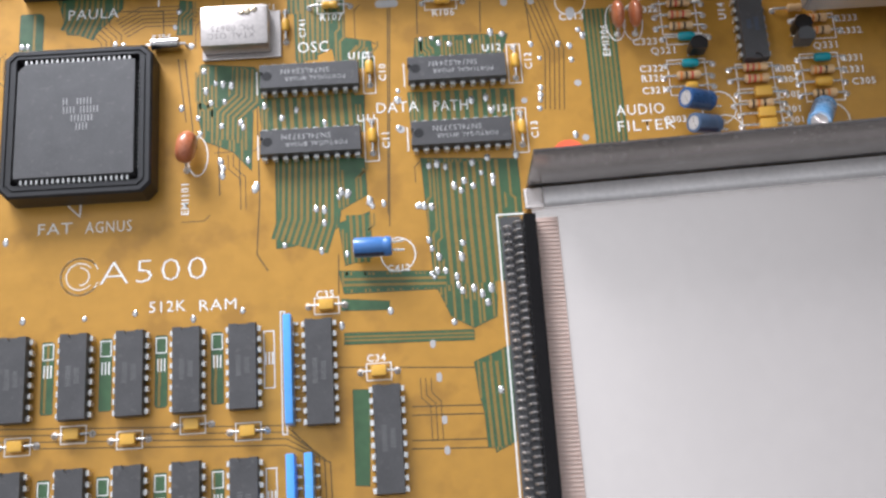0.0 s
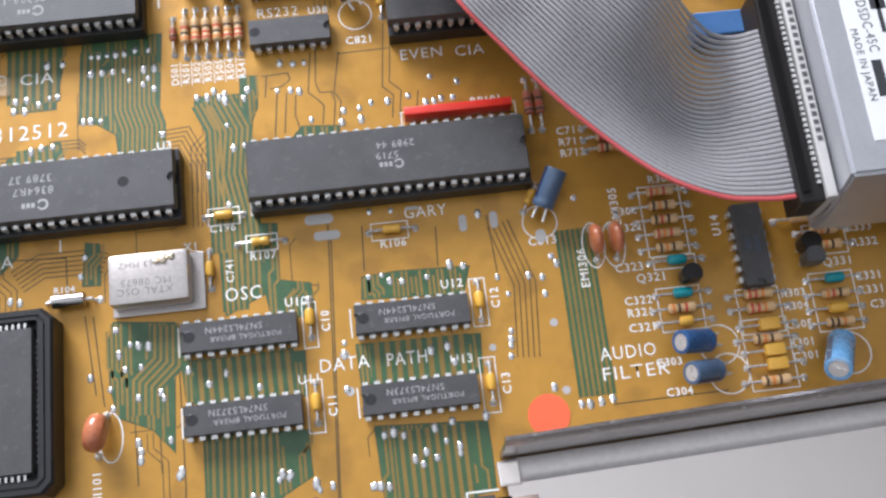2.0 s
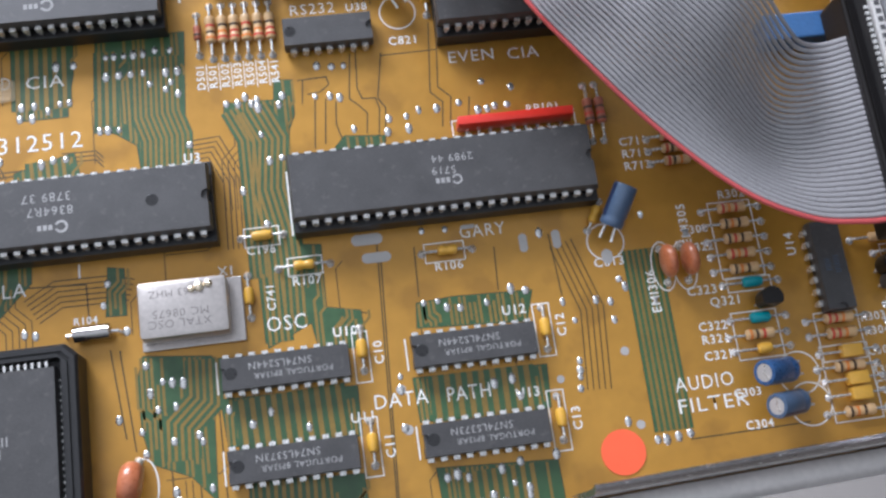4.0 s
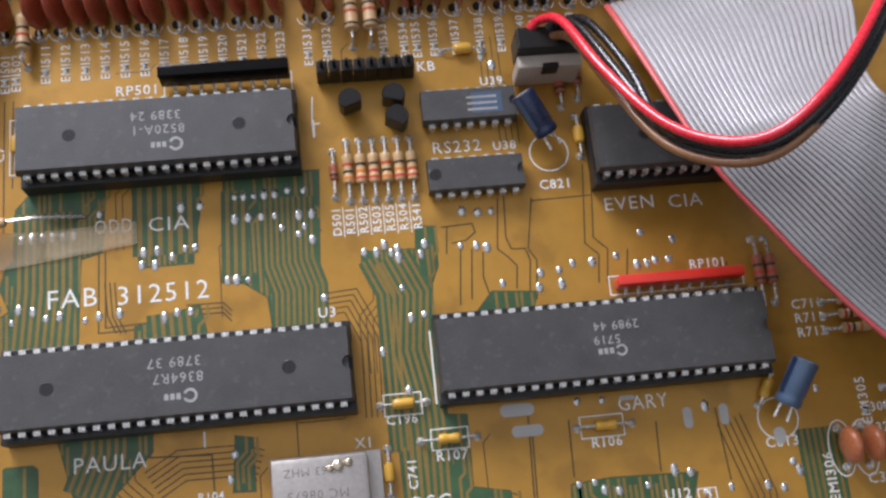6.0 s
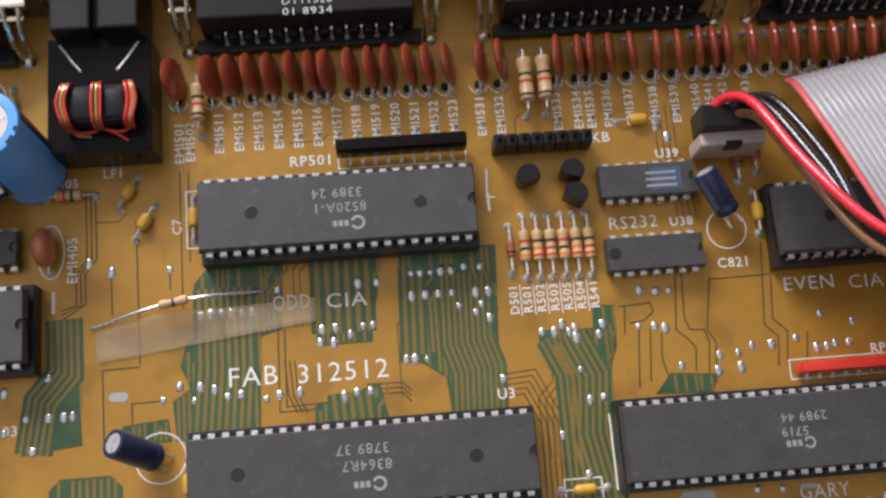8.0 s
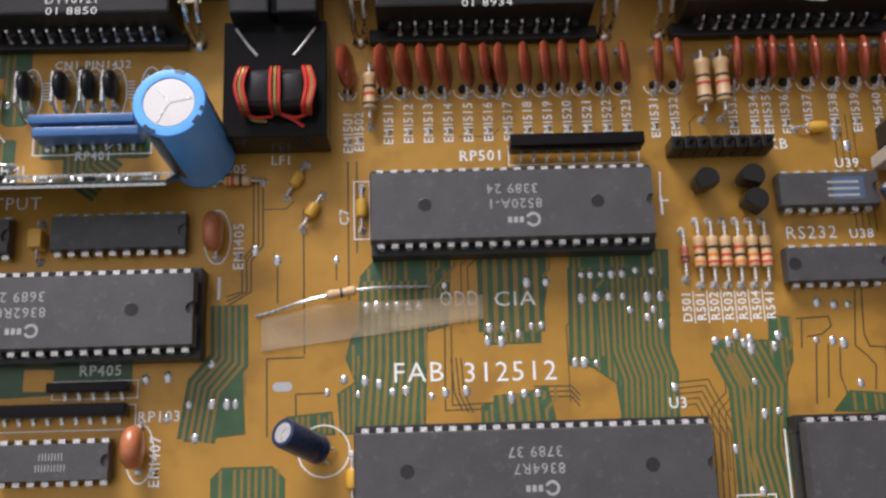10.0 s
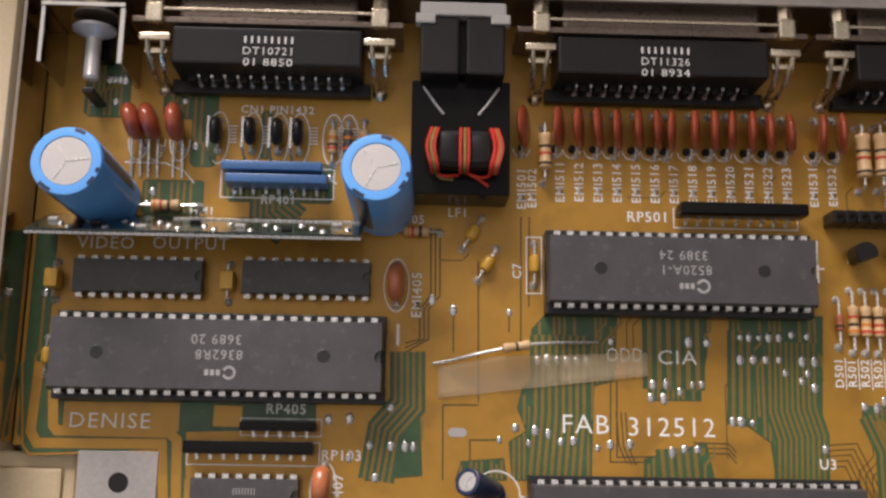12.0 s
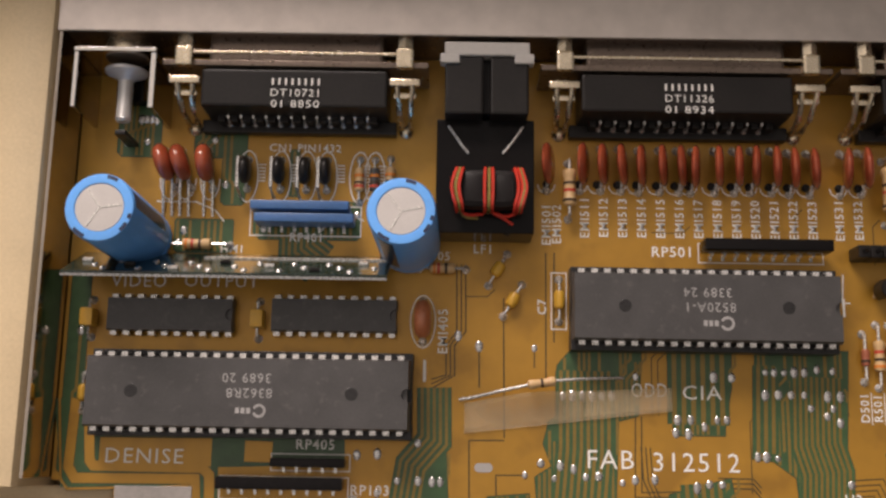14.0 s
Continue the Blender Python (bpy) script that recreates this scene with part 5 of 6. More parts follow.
def lying(base, tip):
    """Pose of a can whose base and top centres are given, in mm."""
    a, b = Vector(base) * MM, Vector(tip) * MM
    return Matrix.Translation(a) @ (b - a).to_track_quat("Z", "Y").to_matrix().to_4x4()


can("electrolytic_capacitor", 6.4, 25.5, BLUE, "large sky-blue electrolytic capacitor standing upright", lying((-90.6, 42.6, 0.3), (-91.0, 43.2, 25.8)), 2, False)
can("electrolytic_capacitor", 6.3, 25.5, BLUE, "large sky-blue electrolytic capacitor standing upright", lying((-36.0, 42.6, 0.3), (-36.6, 43.4, 25.8)), 3, False)
can("electrolytic_capacitor", 2.6, 10, NAVY, "small navy electrolytic capacitor leaning over", lying((-13.4, -13.6, 2.6), (-18.4, -11.2, 9.4)), 1, stripe=STEEL_BLUE)
can("electrolytic_capacitor", 2.5, 9, STEEL_BLUE, "small grey-blue electrolytic capacitor leaning on its leads", lying((134.6, -32.8, 4.6), (138.6, -25.4, 7.8)), 1)
can("electrolytic_capacitor", 2.4, 9.5, NAVY, "small navy electrolytic capacitor leaning on its leads", lying((97.2, 24.4, 4.2), (92.6, 31.8, 7.6)), 1, stripe=STEEL_BLUE)
can("electrolytic_capacitor", 2.4, 9, MIDBLUE, "small blue electrolytic capacitor lying on its side", lying((84.6, -99.5, 4.2), (75.6, -99.4, 4.0)), 1)
can("electrolytic_capacitor", 2.6, 8.6, DEEPBLUE, "small deep blue electrolytic capacitor lying in the audio filter", lying((166.2, -66.3, 2.9), (158.2, -66.9, 7.6)), 1, stripe=STEEL_BLUE)
can("electrolytic_capacitor", 2.5, 8.2, STEEL_BLUE, "small grey-blue electrolytic capacitor lying in the audio filter", lying((167, -72.8, 2.9), (159.6, -73.6, 7.2)), 1)
can("electrolytic_capacitor", 2.9, 12, PALEBLUE, "pale blue electrolytic capacitor leaning with a shining top", lying((194.6, -69.4, 3.0), (188.8, -77.6, 11.5)), 2, stripe=STEEL_BLUE)

# ---- oscillator, silver diode, wire with tape ----
osc = thing("oscillator", "silver metal can oscillator with black print and chipped corner", "oscillator", 47.9, -39.4)
bm = bmesh.new()
box(bm, -8.9, 11.2, -7.0, 6.2, 0.4, 1.0, 0.2)
part("flange", bm, CANM, osc)
bm = bmesh.new()
box(bm, -8.5, 8.7, -5.7, 5.6, 0.9, 6.2, 1.0)
part("can", bm, CANM, osc, smooth=True)
for i, (txt, h, dx) in enumerate((("XTAL OSC", 1.7, 0.4), ("MC 08675", 1.7, 0.6), ("KOREA", 1.4, -1), ("28.63 MHZ", 1.5, 0))):
    if i != 2:
        write(txt, dx - 1, -3.0 + i * 2.0, 6.23, h, osc, CANPRINT, 180, thin=-0.02)
bm = bmesh.new()
lathe(bm, [(1.1, 6.2), (0.9, 6.5), (0.4, 6.7)], 9, at=(3.4, 3.6, 0))
lathe(bm, [(0.7, 6.2), (0.5, 6.5), (0.2, 6.6)], 9, at=(1.9, 3.2, 0))
lathe(bm, [(0.9, 6.2), (0.6, 6.55), (0.2, 6.7)], 9, at=(5.2, 4.0, 0))
part("solder_blob", bm, GOLD, osc, "solder splashes on the can")

dio = thing("crystal_tube", "small bright silver cylinder lying beside the square chip", "crystal", 29.8, -41.6)
bm = bmesh.new()
lathe(bm, [(1.1, -3.6), (1.6, -3.35), (1.6, 3.35), (1.1, 3.6)], 20, "x", (0, 0, 2.0))
part("body", bm, TUBEM, dio, smooth=True)
for s in (-1, 1):
    bm = bmesh.new()
    tube(bm, [(s * 3.5, 0, 2.0), (s * 4.8, 0, 1.8), (s * 5.2, 0, -0.1)], 0.35, 6)
    part("lead", bm, TIN, dio)

res = thing("patched_resistor", "tan resistor on long bare leads bridged across the board", "resistor", -9.4, 14.6)
bm = dogbone(5.6, 1.9)
for v in bm.verts:
    v.co = Matrix.Rotation(0.16, 3, "Z") @ v.co + Vector((0, 0, 3.6))
body = part("body", bm, TAN, res, smooth=True)
for o, m in ((-1.6, BAND_O), (0, BAND_K), (1.5, BAND_R)):
    bm = bmesh.new()
    lathe(bm, [(0.9, o - 0.25), (0.9, o + 0.25)], 12, "x")
    for v in bm.verts:
        v.co = Matrix.Rotation(0.16, 3, "Z") @ v.co + Vector((0, 0, 3.6))
    part("colour_band", bm, m, body)
bm = bmesh.new()
tube(bm, curve([(-2.6, -0.4, 3.6), (-8, -1.6, 3.0), (-13, -2.8, 1.4), (-16, -3.3, 0.3)]), 0.34, 6)
part("lead", bm, TIN, res, smooth=True)
bm = bmesh.new()
tube(bm, curve([(2.6, 0.5, 3.6), (7, 0.9, 3.2), (13, 1.3, 1.6), (16.3, 1.5, 0.3)]), 0.3, 6)
part("lead", bm, TIN, res, smooth=True)

tape = thing("sticky_tape", "yellowed translucent strip of sticky tape over the board", "tape", 0, 0)
cols = []
for i in range(25):
    u = i / 24
    x = -24.4 + 41 * u
    lo, hi = 4.7 + 5.0 * u, 10.6 + 2.6 * math.sin(min(u, 0.5) * math.pi) + 2.2 * max(u - 0.5, 0)
    z = 0.35 + 2.8 * math.exp(-((u - 0.32) / 0.24) ** 2)
    cols.append([(x + 0.25 * math.sin(i * 1.7), lo + (hi - lo) * k / 5, 0.35 + (z - 0.35) * (k / 5) ** 1.6 + 0.08 * math.sin(i * 0.9 + k)) for k in range(6)])
for name, run, note in (("tented_end", cols[:15], "end of the tape tented over the resistor lead"), ("flat_end", cols[14:], "")):
    bm = bmesh.new()
    grid = [[bm.verts.new(p) for p in c] for c in run]
    for a, b in zip(grid, grid[1:]):
        for k in range(5):
            bm.faces.new((a[k], a[k + 1], b[k + 1], b[k]))
    mod = part(name, bm, TAPE, tape, note, smooth=True).modifiers.new("thickness", "SOLIDIFY")
    mod.thickness = 0.00006

# round paper dot
bm = bmesh.new()
lathe(bm, [(4.5, 0.09), (4.5, 0.2)], 40, at=(130.0, -77.9, 0))
solid("paper_dot", bm, STICK, "round orange-red paper sticker on the board", "sticker")


# ---- video hybrid module ----
hyb = thing("hybrid_module", "leaning hybrid module with a glossy edge and solder blobs", "module", -70.5, 39.2, 0.6, rx=24.5)
bm = bmesh.new()
box(bm, -31, 31, -0.5, 0.5, 0, 14.6, 0.15)
part("substrate", bm, HYB, hyb)
bm = bmesh.new()
box(bm, -31, 31, -0.52, 0.0, 14.62, 14.8, 0.05)
part("bright_edge", bm, SOLDER, hyb, "bright metal edge strip")
bm = bmesh.new()
box(bm, -6, 31, 0.3, 0.8, 3.2, 4.0)
part("rear_edge", bm, TIN, hyb)
rng = random.Random(3)
for i in range(26):
    x, z = -28 + i * 2.25, 7.4 + (i % 3) * 2.6
    bm = bmesh.new()
    if i % 4 == 0:
        box(bm, x - 1.0, x + 1.0, 0.45, 1.2, z - 0.6, z + 0.6, 0.25)
        part("surface_part", bm, BLACKP if i % 8 else TIN, hyb)
    else:
        lathe(bm, [(0.75, 0.4), (0.6, 0.75), (0.25, 0.95)], 8, "y", (x, 0, z))
        part("solder_blob", bm, SOLDER, hyb, smooth=True)


# ---- rear connectors ----
def dsub(x0, x1, label, lines, sticker=False):
    """Right-angle D connector: black housing, pin row, metal flange and board clips."""
    xm = (x0 + x1) / 2
    w = x1 - x0
    t = thing("rear_connector", label, "connector", xm, 70, 0, group="rear connectors")
    bm = bmesh.new()
    box(bm, -w / 2, w / 2, -2.6, 5, 1.0, 12, 0.5)
    box(bm, -w / 2 - 1.5, w / 2 + 1.5, -5.2, -2.5, 0.2, 2.6, 0.3)
    part("housing", bm, BLACKP, t, "matt black moulded housing")
    pm = bmesh.new()
    tube(pm, [(0, -2.2, 5.6), (0, -3.0, 5.4), (0, -3.4, 4.6), (0, -3.6, 0)], 0.34, 6)
    lathe(pm, [(0.7, 2.5), (0.5, 2.8), (0.3, 3.1)], 8, "z", (0, -3.5, 0))
    pm = to_mesh("pin", pm, TIN, True)
    tooth = bmesh.new()
    box(tooth, -0.75, 0.75, -3.9, -2.4, 2.4, 5.8, 0.2)
    tooth = to_mesh("comb_tooth", tooth, BLACKP)
    n = 12
    for i in range(n + 1):
        put("comb_tooth", tooth, t, (i - n / 2) * (w - 6) / n)
    for i in range(n):
        put("pin", pm, t, (i - (n - 1) / 2) * (w - 6) / n, 0, 0)
    bm = bmesh.new()
    box(bm, -w / 2 - 8, w / 2 + 8, 5.6, 6.8, 0.2, 12.2, 0.2)
    fl = part("flange", bm, SHELL, t, "dull metal flange")
    bm = bmesh.new()
    box(bm, -w / 2 - 3.5, w / 2 + 3.5, 7.8, 8.4, 12.5, 13.2, 0.2)
    part("rail", bm, GOLD, t, "bright metal rail")
    bm = bmesh.new()
    box(bm, -w / 2 + 1, w / 2 - 1, 6.8, 13, 1.0, 11.0, 0.8)
    part("shell", bm, SHELL, t)
    for s in (-1, 1):
        bm = bmesh.new()
        cx = s * (w / 2 + 3.4)
        box(bm, cx - 3, cx + 3, 2.0, 3.4, 11.0, 12.2, 0.25)
        for d in (-1, 1):
            tube(bm, [(cx + d * 1.5, 2.7, 11.6), (cx + d * 1.5, 1.2, 10.8), (cx + d * 1.2, -0.6, 9.6), (cx + d * 1.1, -2.4, 7.4), (cx + d * 0.9, -3.4, 3.0), (cx + d * 0.5, -3.7, 0.1)], 0.58, 8)
        box(bm, cx - 2.2, cx + 2.2, -0.1, 1.0, 9.9, 10.5, 0.2)
        lathe(bm, [(1.6, 0.05), (1.4, 0.5), (0.5, 1.2)], 12, "z", (cx, -3.9, 0))
        part("board_clip", bm, GOLD, t, "forked metal board clip", smooth=True)
        bm = bmesh.new()
        box(bm, cx - 1.7, cx + 1.7, 5.2, 9.2, 11.8, 13.8, 0.5)
        lathe(bm, [(1.6, 9), (1.6, 14)], 6, "y", (cx, 0, 12))
        part("jack_nut", bm, GOLD, t)
    for i, (txt, h) in enumerate(lines):
        write(txt, 0.3, 2.4 - i * 2.3, 12.04, h, t, SILK, width=9.5)
    if sticker:
        bm = bmesh.new()
        flat(bm, [(-4, -2.4), (5.6, -3.2), (6.2, 3), (-3.6, 3.6)], 12.05, 12.15)
        lab = part("label", bm, LABEL, t, "white paper label")
        write("IIIII", 1.4, -0.6, 12.18, 1.0, lab, PRINT)
    return t


dsub(-77.5, -40.6, "wide black video connector with metal flange and clips", [("IIIIIIII", 1.5), ("DT10721", 1.6), ("01 8850", 1.6)])
dsub(-2.2, 39.4, "wide black parallel connector with metal flange and clips", [("IIIIIIII", 1.5), ("DT11326", 1.6), ("01 8934", 1.6)])
dsub(57.0, 98.0, "wide black serial connector with a white label", [], True)
dsub(112.0, 150.0, "wide black disk connector in shade", [("IIIIIIII", 1.5)])

pw = thing("power_socket", "black power socket with a glossy tray and white rear clip", "socket", -21, 60)
bm = bmesh.new()
box(bm, -9.7, 9.6, -17, 6, 0.3, 9.6, 0.3)
part("tray", bm, SHINY, pw, "glossy black plastic tray")
for s in (-1, 1):
    bm = bmesh.new()
    box(bm, min(s * 0.7, s * 8.2), max(s * 0.7, s * 8.2), 5.8, 17.6, 0.4, 14, 0.5)
    part("socket_block", bm, BLACKP, pw)
bm = bmesh.new()
box(bm, -0.9, 0.9, 6.5, 17.4, 0.4, 12.2)
part("groove", bm, SHINY, pw)
bm = bmesh.new()
box(bm, -8.4, 8.4, 17.6, 20.4, 6, 14.6, 0.4)
box(bm, -9.2, -5.4, 16.0, 18, 12, 14.6, 0.3)
box(bm, 5.4, 9.2, 16.0, 18, 12, 14.6, 0.3)
part("rear_clip", bm, WHITEP, pw, "white plastic clip")
# thin tinned wires standing in for diagonal glints on the tray
for s in (-1, 1):
    bm = bmesh.new()
    tube(bm, [(s * 7.4, 4.6, 9.7), (s * 5.0, 1.0, 9.8), (s * 3.4, -1.0, 9.8)], 0.26, 6)
    part("tray_glint", bm, TIN, pw)

ck = thing("choke", "flat ferrite choke wound with red and green enamelled wire", "choke", -20.4, 51.0, 9.7)
bm = bmesh.new()
n = 40
rings = []
for i in range(n):
    a = 2 * math.pi * i / n
    ca, sa = math.cos(a), math.sin(a)
    k = (abs(ca) ** 5 + abs(sa) ** 5) ** -0.2
    rings.append([bm.verts.new((k * ca * (4.6 + 1.7 * math.cos(b)), k * sa * (2.6 + 1.4 * math.cos(b)), 2.2 + 1.9 * math.sin(b))) for b in [2 * math.pi * j / 8 for j in range(8)]])
skin(bm, rings + [rings[0]], cap=False)
part("core", bm, FERRITE, ck, "dark ferrite ring core", smooth=True)
for x0, x1 in ((-4.9, -0.9), (1.0, 4.8)):
    bm = bmesh.new()
    box(bm, x0, x1, -2.9, 2.9, 0.6, 4.2, 0.9)
    part("core_block", bm, FERRITE, ck, smooth=True)
for k, (x, m) in enumerate(((-6.7, COPPER_R), (-6.0, COPPER_G), (-5.4, COPPER_R), (-0.8, COPPER_R), (0.0, COPPER_G), (0.7, COPPER_R), (5.3, COPPER_R), (6.0, COPPER_R), (6.7, COPPER_R), (6.3, COPPER_G))):
    bm = bmesh.new()
    bow = 0.12 * x
    pts = [(x * 0.9, -4.1, 0.5), (x * 0.93, -4.3, 2.4), (x * 0.95, -3.5, 4.4), (x + bow * 0.6, 0, 4.9), (x * 0.95, 3.5, 4.4), (x * 0.92, 4.2, 2.2), (x * 0.9, 4.0, 0.4)]
    tube(bm, curve(pts, 5), 0.33, 6)
    part("winding", bm, m, ck, smooth=True)
for a, b, c2, m in (((-5.9, -3.6, 1.2), (-4, -4.7, 1.0), (-1, -4.4, 0.6), COPPER_R), ((-5.6, -3.8, 0.8), (-4.4, -5.0, 0.6), (-2, -5.2, 0.3), COPPER_G), ((1, -4.2, 1), (3.6, -5.0, 1.4), (6.0, -3.8, 1.0), COPPER_R), ((0.5, -4.2, 1.6), (3.0, -5.2, 0.6), (4.8, -6.4, 0.3), COPPER_R)):
    bm = bmesh.new()
    tube(bm, curve([a, b, c2], 6), 0.33, 6)
    part("wire_end", bm, m, ck, smooth=True)

rca = thing("phono_socket", "video phono socket in a bright folded metal bracket", "socket", -94.0, 72)
for x0, x1, y0, y1, z0, z1 in ((-8.2, -7.4, -6, 5.3, 0, 14), (6.9, 7.9, -6, 5.3, 0, 14), (-8.2, 7.9, 5.4, 6.2, 0, 14.4)):
    bm = bmesh.new()
    box(bm, x0, x1, y0, y1, z0, z1, 0.15)
    part("bracket_side", bm, MIRROR, rca, "folded bright metal bracket side")
    bm = bmesh.new()
    box(bm, x0, x1, y0, y1, z1, z1 + 0.35, 0.1)
    part("bracket_edge", bm, POLISHED, rca)
bm = bmesh.new()
box(bm, -3.0, 2.6, -1.2, 5.3, 0.3, 3.4, 0.4)
part("base", bm, SHINY, rca, "dark glossy base")
bm = bmesh.new()
lathe(bm, [(1.2, -6.6), (1.6, -6.0), (1.5, -5.6), (1.5, 2.0), (2.2, 2.6), (4.2, 3.6), (4.3, 4.2), (3.0, 4.6)], 20, "y", (-0.2, 0, 6.4))
part("centre_pin", bm, WHITEM, rca, "round tinned centre barrel", smooth=True)
bm = bmesh.new()
lathe(bm, [(4.6, 6.2), (4.6, 8.0), (3.9, 13), (3.4, 13.2)], 24, "y", (0, 0, 7))
part("outer_ring", bm, GOLD, rca, smooth=True)
bm = bmesh.new()
box(bm, -1.1, 1.1, -0.5, 0.5, 0, 9, 0.2)
lk = solid("black_post", bm, BLACKP, "dark plastic post beside the phono socket", "post")
lk.matrix_basis = place(-93.8, 62.5)
# keyboard header and power plug
hd = thing("keyboard_header", "black keyboard pin header", "header", 62.7, 41.4)
for i in range(8):
    bm = bmesh.new()
    box(bm, -9.8 + i * 2.45, -7.5 + i * 2.45, -1.3, 1.3, 0.2, 5.8, 0.3)
    part("segment", bm, BLACKP, hd)
    bm = bmesh.new()
    box(bm, -8.95 + i * 2.45, -8.35 + i * 2.45, -0.3, 0.3, 5.7, 8.2)
    part("pin", bm, FERRITE, hd)
pg = thing("power_plug", "small drive power plug with dark cap and white face", "plug", 98.6, 40.6)
bm = bmesh.new()
box(bm, -6.6, 6.6, -1.6, 3.0, 5, 12.5, 0.4)
part("cap", bm, BLACKP, pg)
bm = bmesh.new()
box(bm, -6.4, 6.4, -4.2, -1.5, 1, 9.4, 0.4)
part("face", bm, mat("aged_nylon", (0.52, 0.45, 0.38), 0.45, vary=0.1, grain=0.6), pg, "aged nylon face")
bm = bmesh.new()
box(bm, -1.6, 1.6, -4.5, -3.4, 6.4, 9.6, 0.2)
part("latch", bm, BLACKP, pg)

# ---- ribbon cable ----
stations = [((182.9, -43.8, 25), (183.4, -5.1, 25)), ((177.1, -43.7, 25), (177.2, -6.1, 25)), ((167.4, -42, 25), (171.4, -6.6, 29)), ((154.7, -35, 25.5), (165.4, -5.9, 37)), ((140.2, -20.6, 26.5), (159.6, -1.2, 43)),
            ((126.9, -3.6, 28), (152.6, 5.9, 43)), ((119.6, 6.5, 29), (146.7, 14.4, 39)), ((115.8, 17.7, 26), (148.8, 24.9, 32)), ((112.3, 31.9, 21), (152.8, 38.2, 26)), ((110.1, 45.1, 14), (154.6, 52.8, 18)), ((111.7, 50, 6), (157.9, 58.2, 8))]
red = curve([a for a, b in stations], 7)
inner = curve([b for a, b in stations], 7)
ribbon = thing("ribbon_cable", "flat grey ribbon cable with a red edge, twisted over the board", "cable", 0, 0)
WAYS = 34
for w in range(WAYS):
    bm = bmesh.new()
    f = (w + 0.5) / WAYS
    line = []
    for i, (a, b) in enumerate(zip(red, inner)):
        u = i / (len(red) - 1)
        sag = 8.0 * math.sin(math.pi * f ** 1.3) * math.exp(-((u - 0.26) / 0.11) ** 2)
        wave = 0.5 * math.sin(f * 7 + u * 9) * math.sin(math.pi * u)
        line.append(a.lerp(b, f) + Vector((0, 0, -sag + wave)))
    rings = []
    for i, p in enumerate(line):
        side = (inner[i] - red[i]) / WAYS
        d = (line[min(i + 1, len(line) - 1)] - line[max(i - 1, 0)]).normalized()
        nrm = d.cross(side).normalized()
        if nrm.z < 0:
            nrm = -nrm
        rings.append([bm.verts.new(p + side * sx + nrm * nz) for sx, nz in ((-0.5, 0.0), (-0.3, 0.36), (0.0, 0.46), (0.3, 0.36), (0.5, 0.0), (0.0, -0.42))])
    skin(bm, rings)
    part("conductor", bm, RIBRED if w == 0 else RIB, ribbon, "red marked conductor" if w == 0 else "", smooth=True)

# drive power wires
path = [(94.7, 43.4, 11.5), (97, 44.2, 14), (99.9, 40.8, 19), (103.8, 27, 27), (110.1, 13.9, 34), (117.1, 7.5, 39), (124.5, 5.8, 44), (132.8, 10.9, 47), (143.7, 22.9, 45), (157.6, 42.1, 37), (168.6, 66.5, 30)]
wires = thing("power_wires", "bundle of red, black and brown wires looped over the ribbon cable", "cable", 0, 0)
for k, (m, dx, dy, dz) in enumerate(((WRED, 0, 0, 0), (WBLK, 3.0, -0.6, -1.0), (WBLK, 5.6, 0.4, -2.4), (WBRN, 2.2, -2.8, -3.0))):
    pts = []
    for i, (x, y, z) in enumerate(path):
        s = i / (len(path) - 1)
        g = math.sin(math.pi * min(s * 1.3, 1))
        pts.append((x + dx * (1 if i < 4 else 0.3), y + (dy if i < 4 else -0.9 * k - 0.2), z + dz * (0.4 + 0.6 * g)))
    bm = bmesh.new()
    tube(bm, curve(pts, 7), 0.92 if k == 0 else 0.85, 10)
    part("wire", bm, m, wires, ("red wire", "black wire", "black wire", "brown wire")[k], smooth=True)

# ---- floppy drive and its plug ----
plug = thing("ribbon_plug", "black ribbon plug pressed on the back of the drive", "plug", 186.2, -20.9, 9.5)
bm = bmesh.new()
box(bm, -3.4, 1.9, -24.6, 24.6, 8, 17.5, 0.5)
part("housing", bm, BLACKP, plug)
bm = bmesh.new()
box(bm, -2.6, -1.0, -22.5, 22.5, 17.4, 18.1, 0.2)
part("clamp_bar", bm, SHINY, plug, "glossy strain relief bar")
for i in range(34):
    pb = bmesh.new()
    box(pb, 0.7, 1.5, -20.9 + i * 1.24, -20.2 + i * 1.24, 17.3, 18.0)
    part("contact", pb, TIN, plug)
bm = bmesh.new()
box(bm, 2.0, 4.0, -24.2, 24.6, 6, 18.6, 0.3)
part("tray_edge", bm, WHITEP, plug, "pale strip with dark contacts")
for i in range(20):
    pb = bmesh.new()
    box(pb, 2.5, 3.5, -12 + i * 1.8, -11.05 + i * 1.8, 18.5, 18.75)
    part("dark_contact", pb, GREYP, plug)
drv = thing("floppy_drive", "brushed silver floppy disk drive with a white label", "disk drive", 244.8, 26)
bm = bmesh.new()
# sloping near flank and flat lid
o = [(-54.3, -72.3), (54.5, -72.3), (54.5, 75), (-54.3, 75)]
lo = [bm.verts.new((x, y, 9)) for x, y in o]
m1 = [bm.verts.new((x, y, 21)) for x, y in o]
hi = [bm.verts.new((x + (0.8 if x < 0 else -1), y + (3.2 if y < 0 else -1), 34)) for x, y in o]
skin(bm, [lo, m1, hi])
bmesh.ops.bevel(bm, geom=list(bm.edges), offset=0.7, segments=2, affect="EDGES")
part("case", bm, DRIVE, drv, smooth=True)
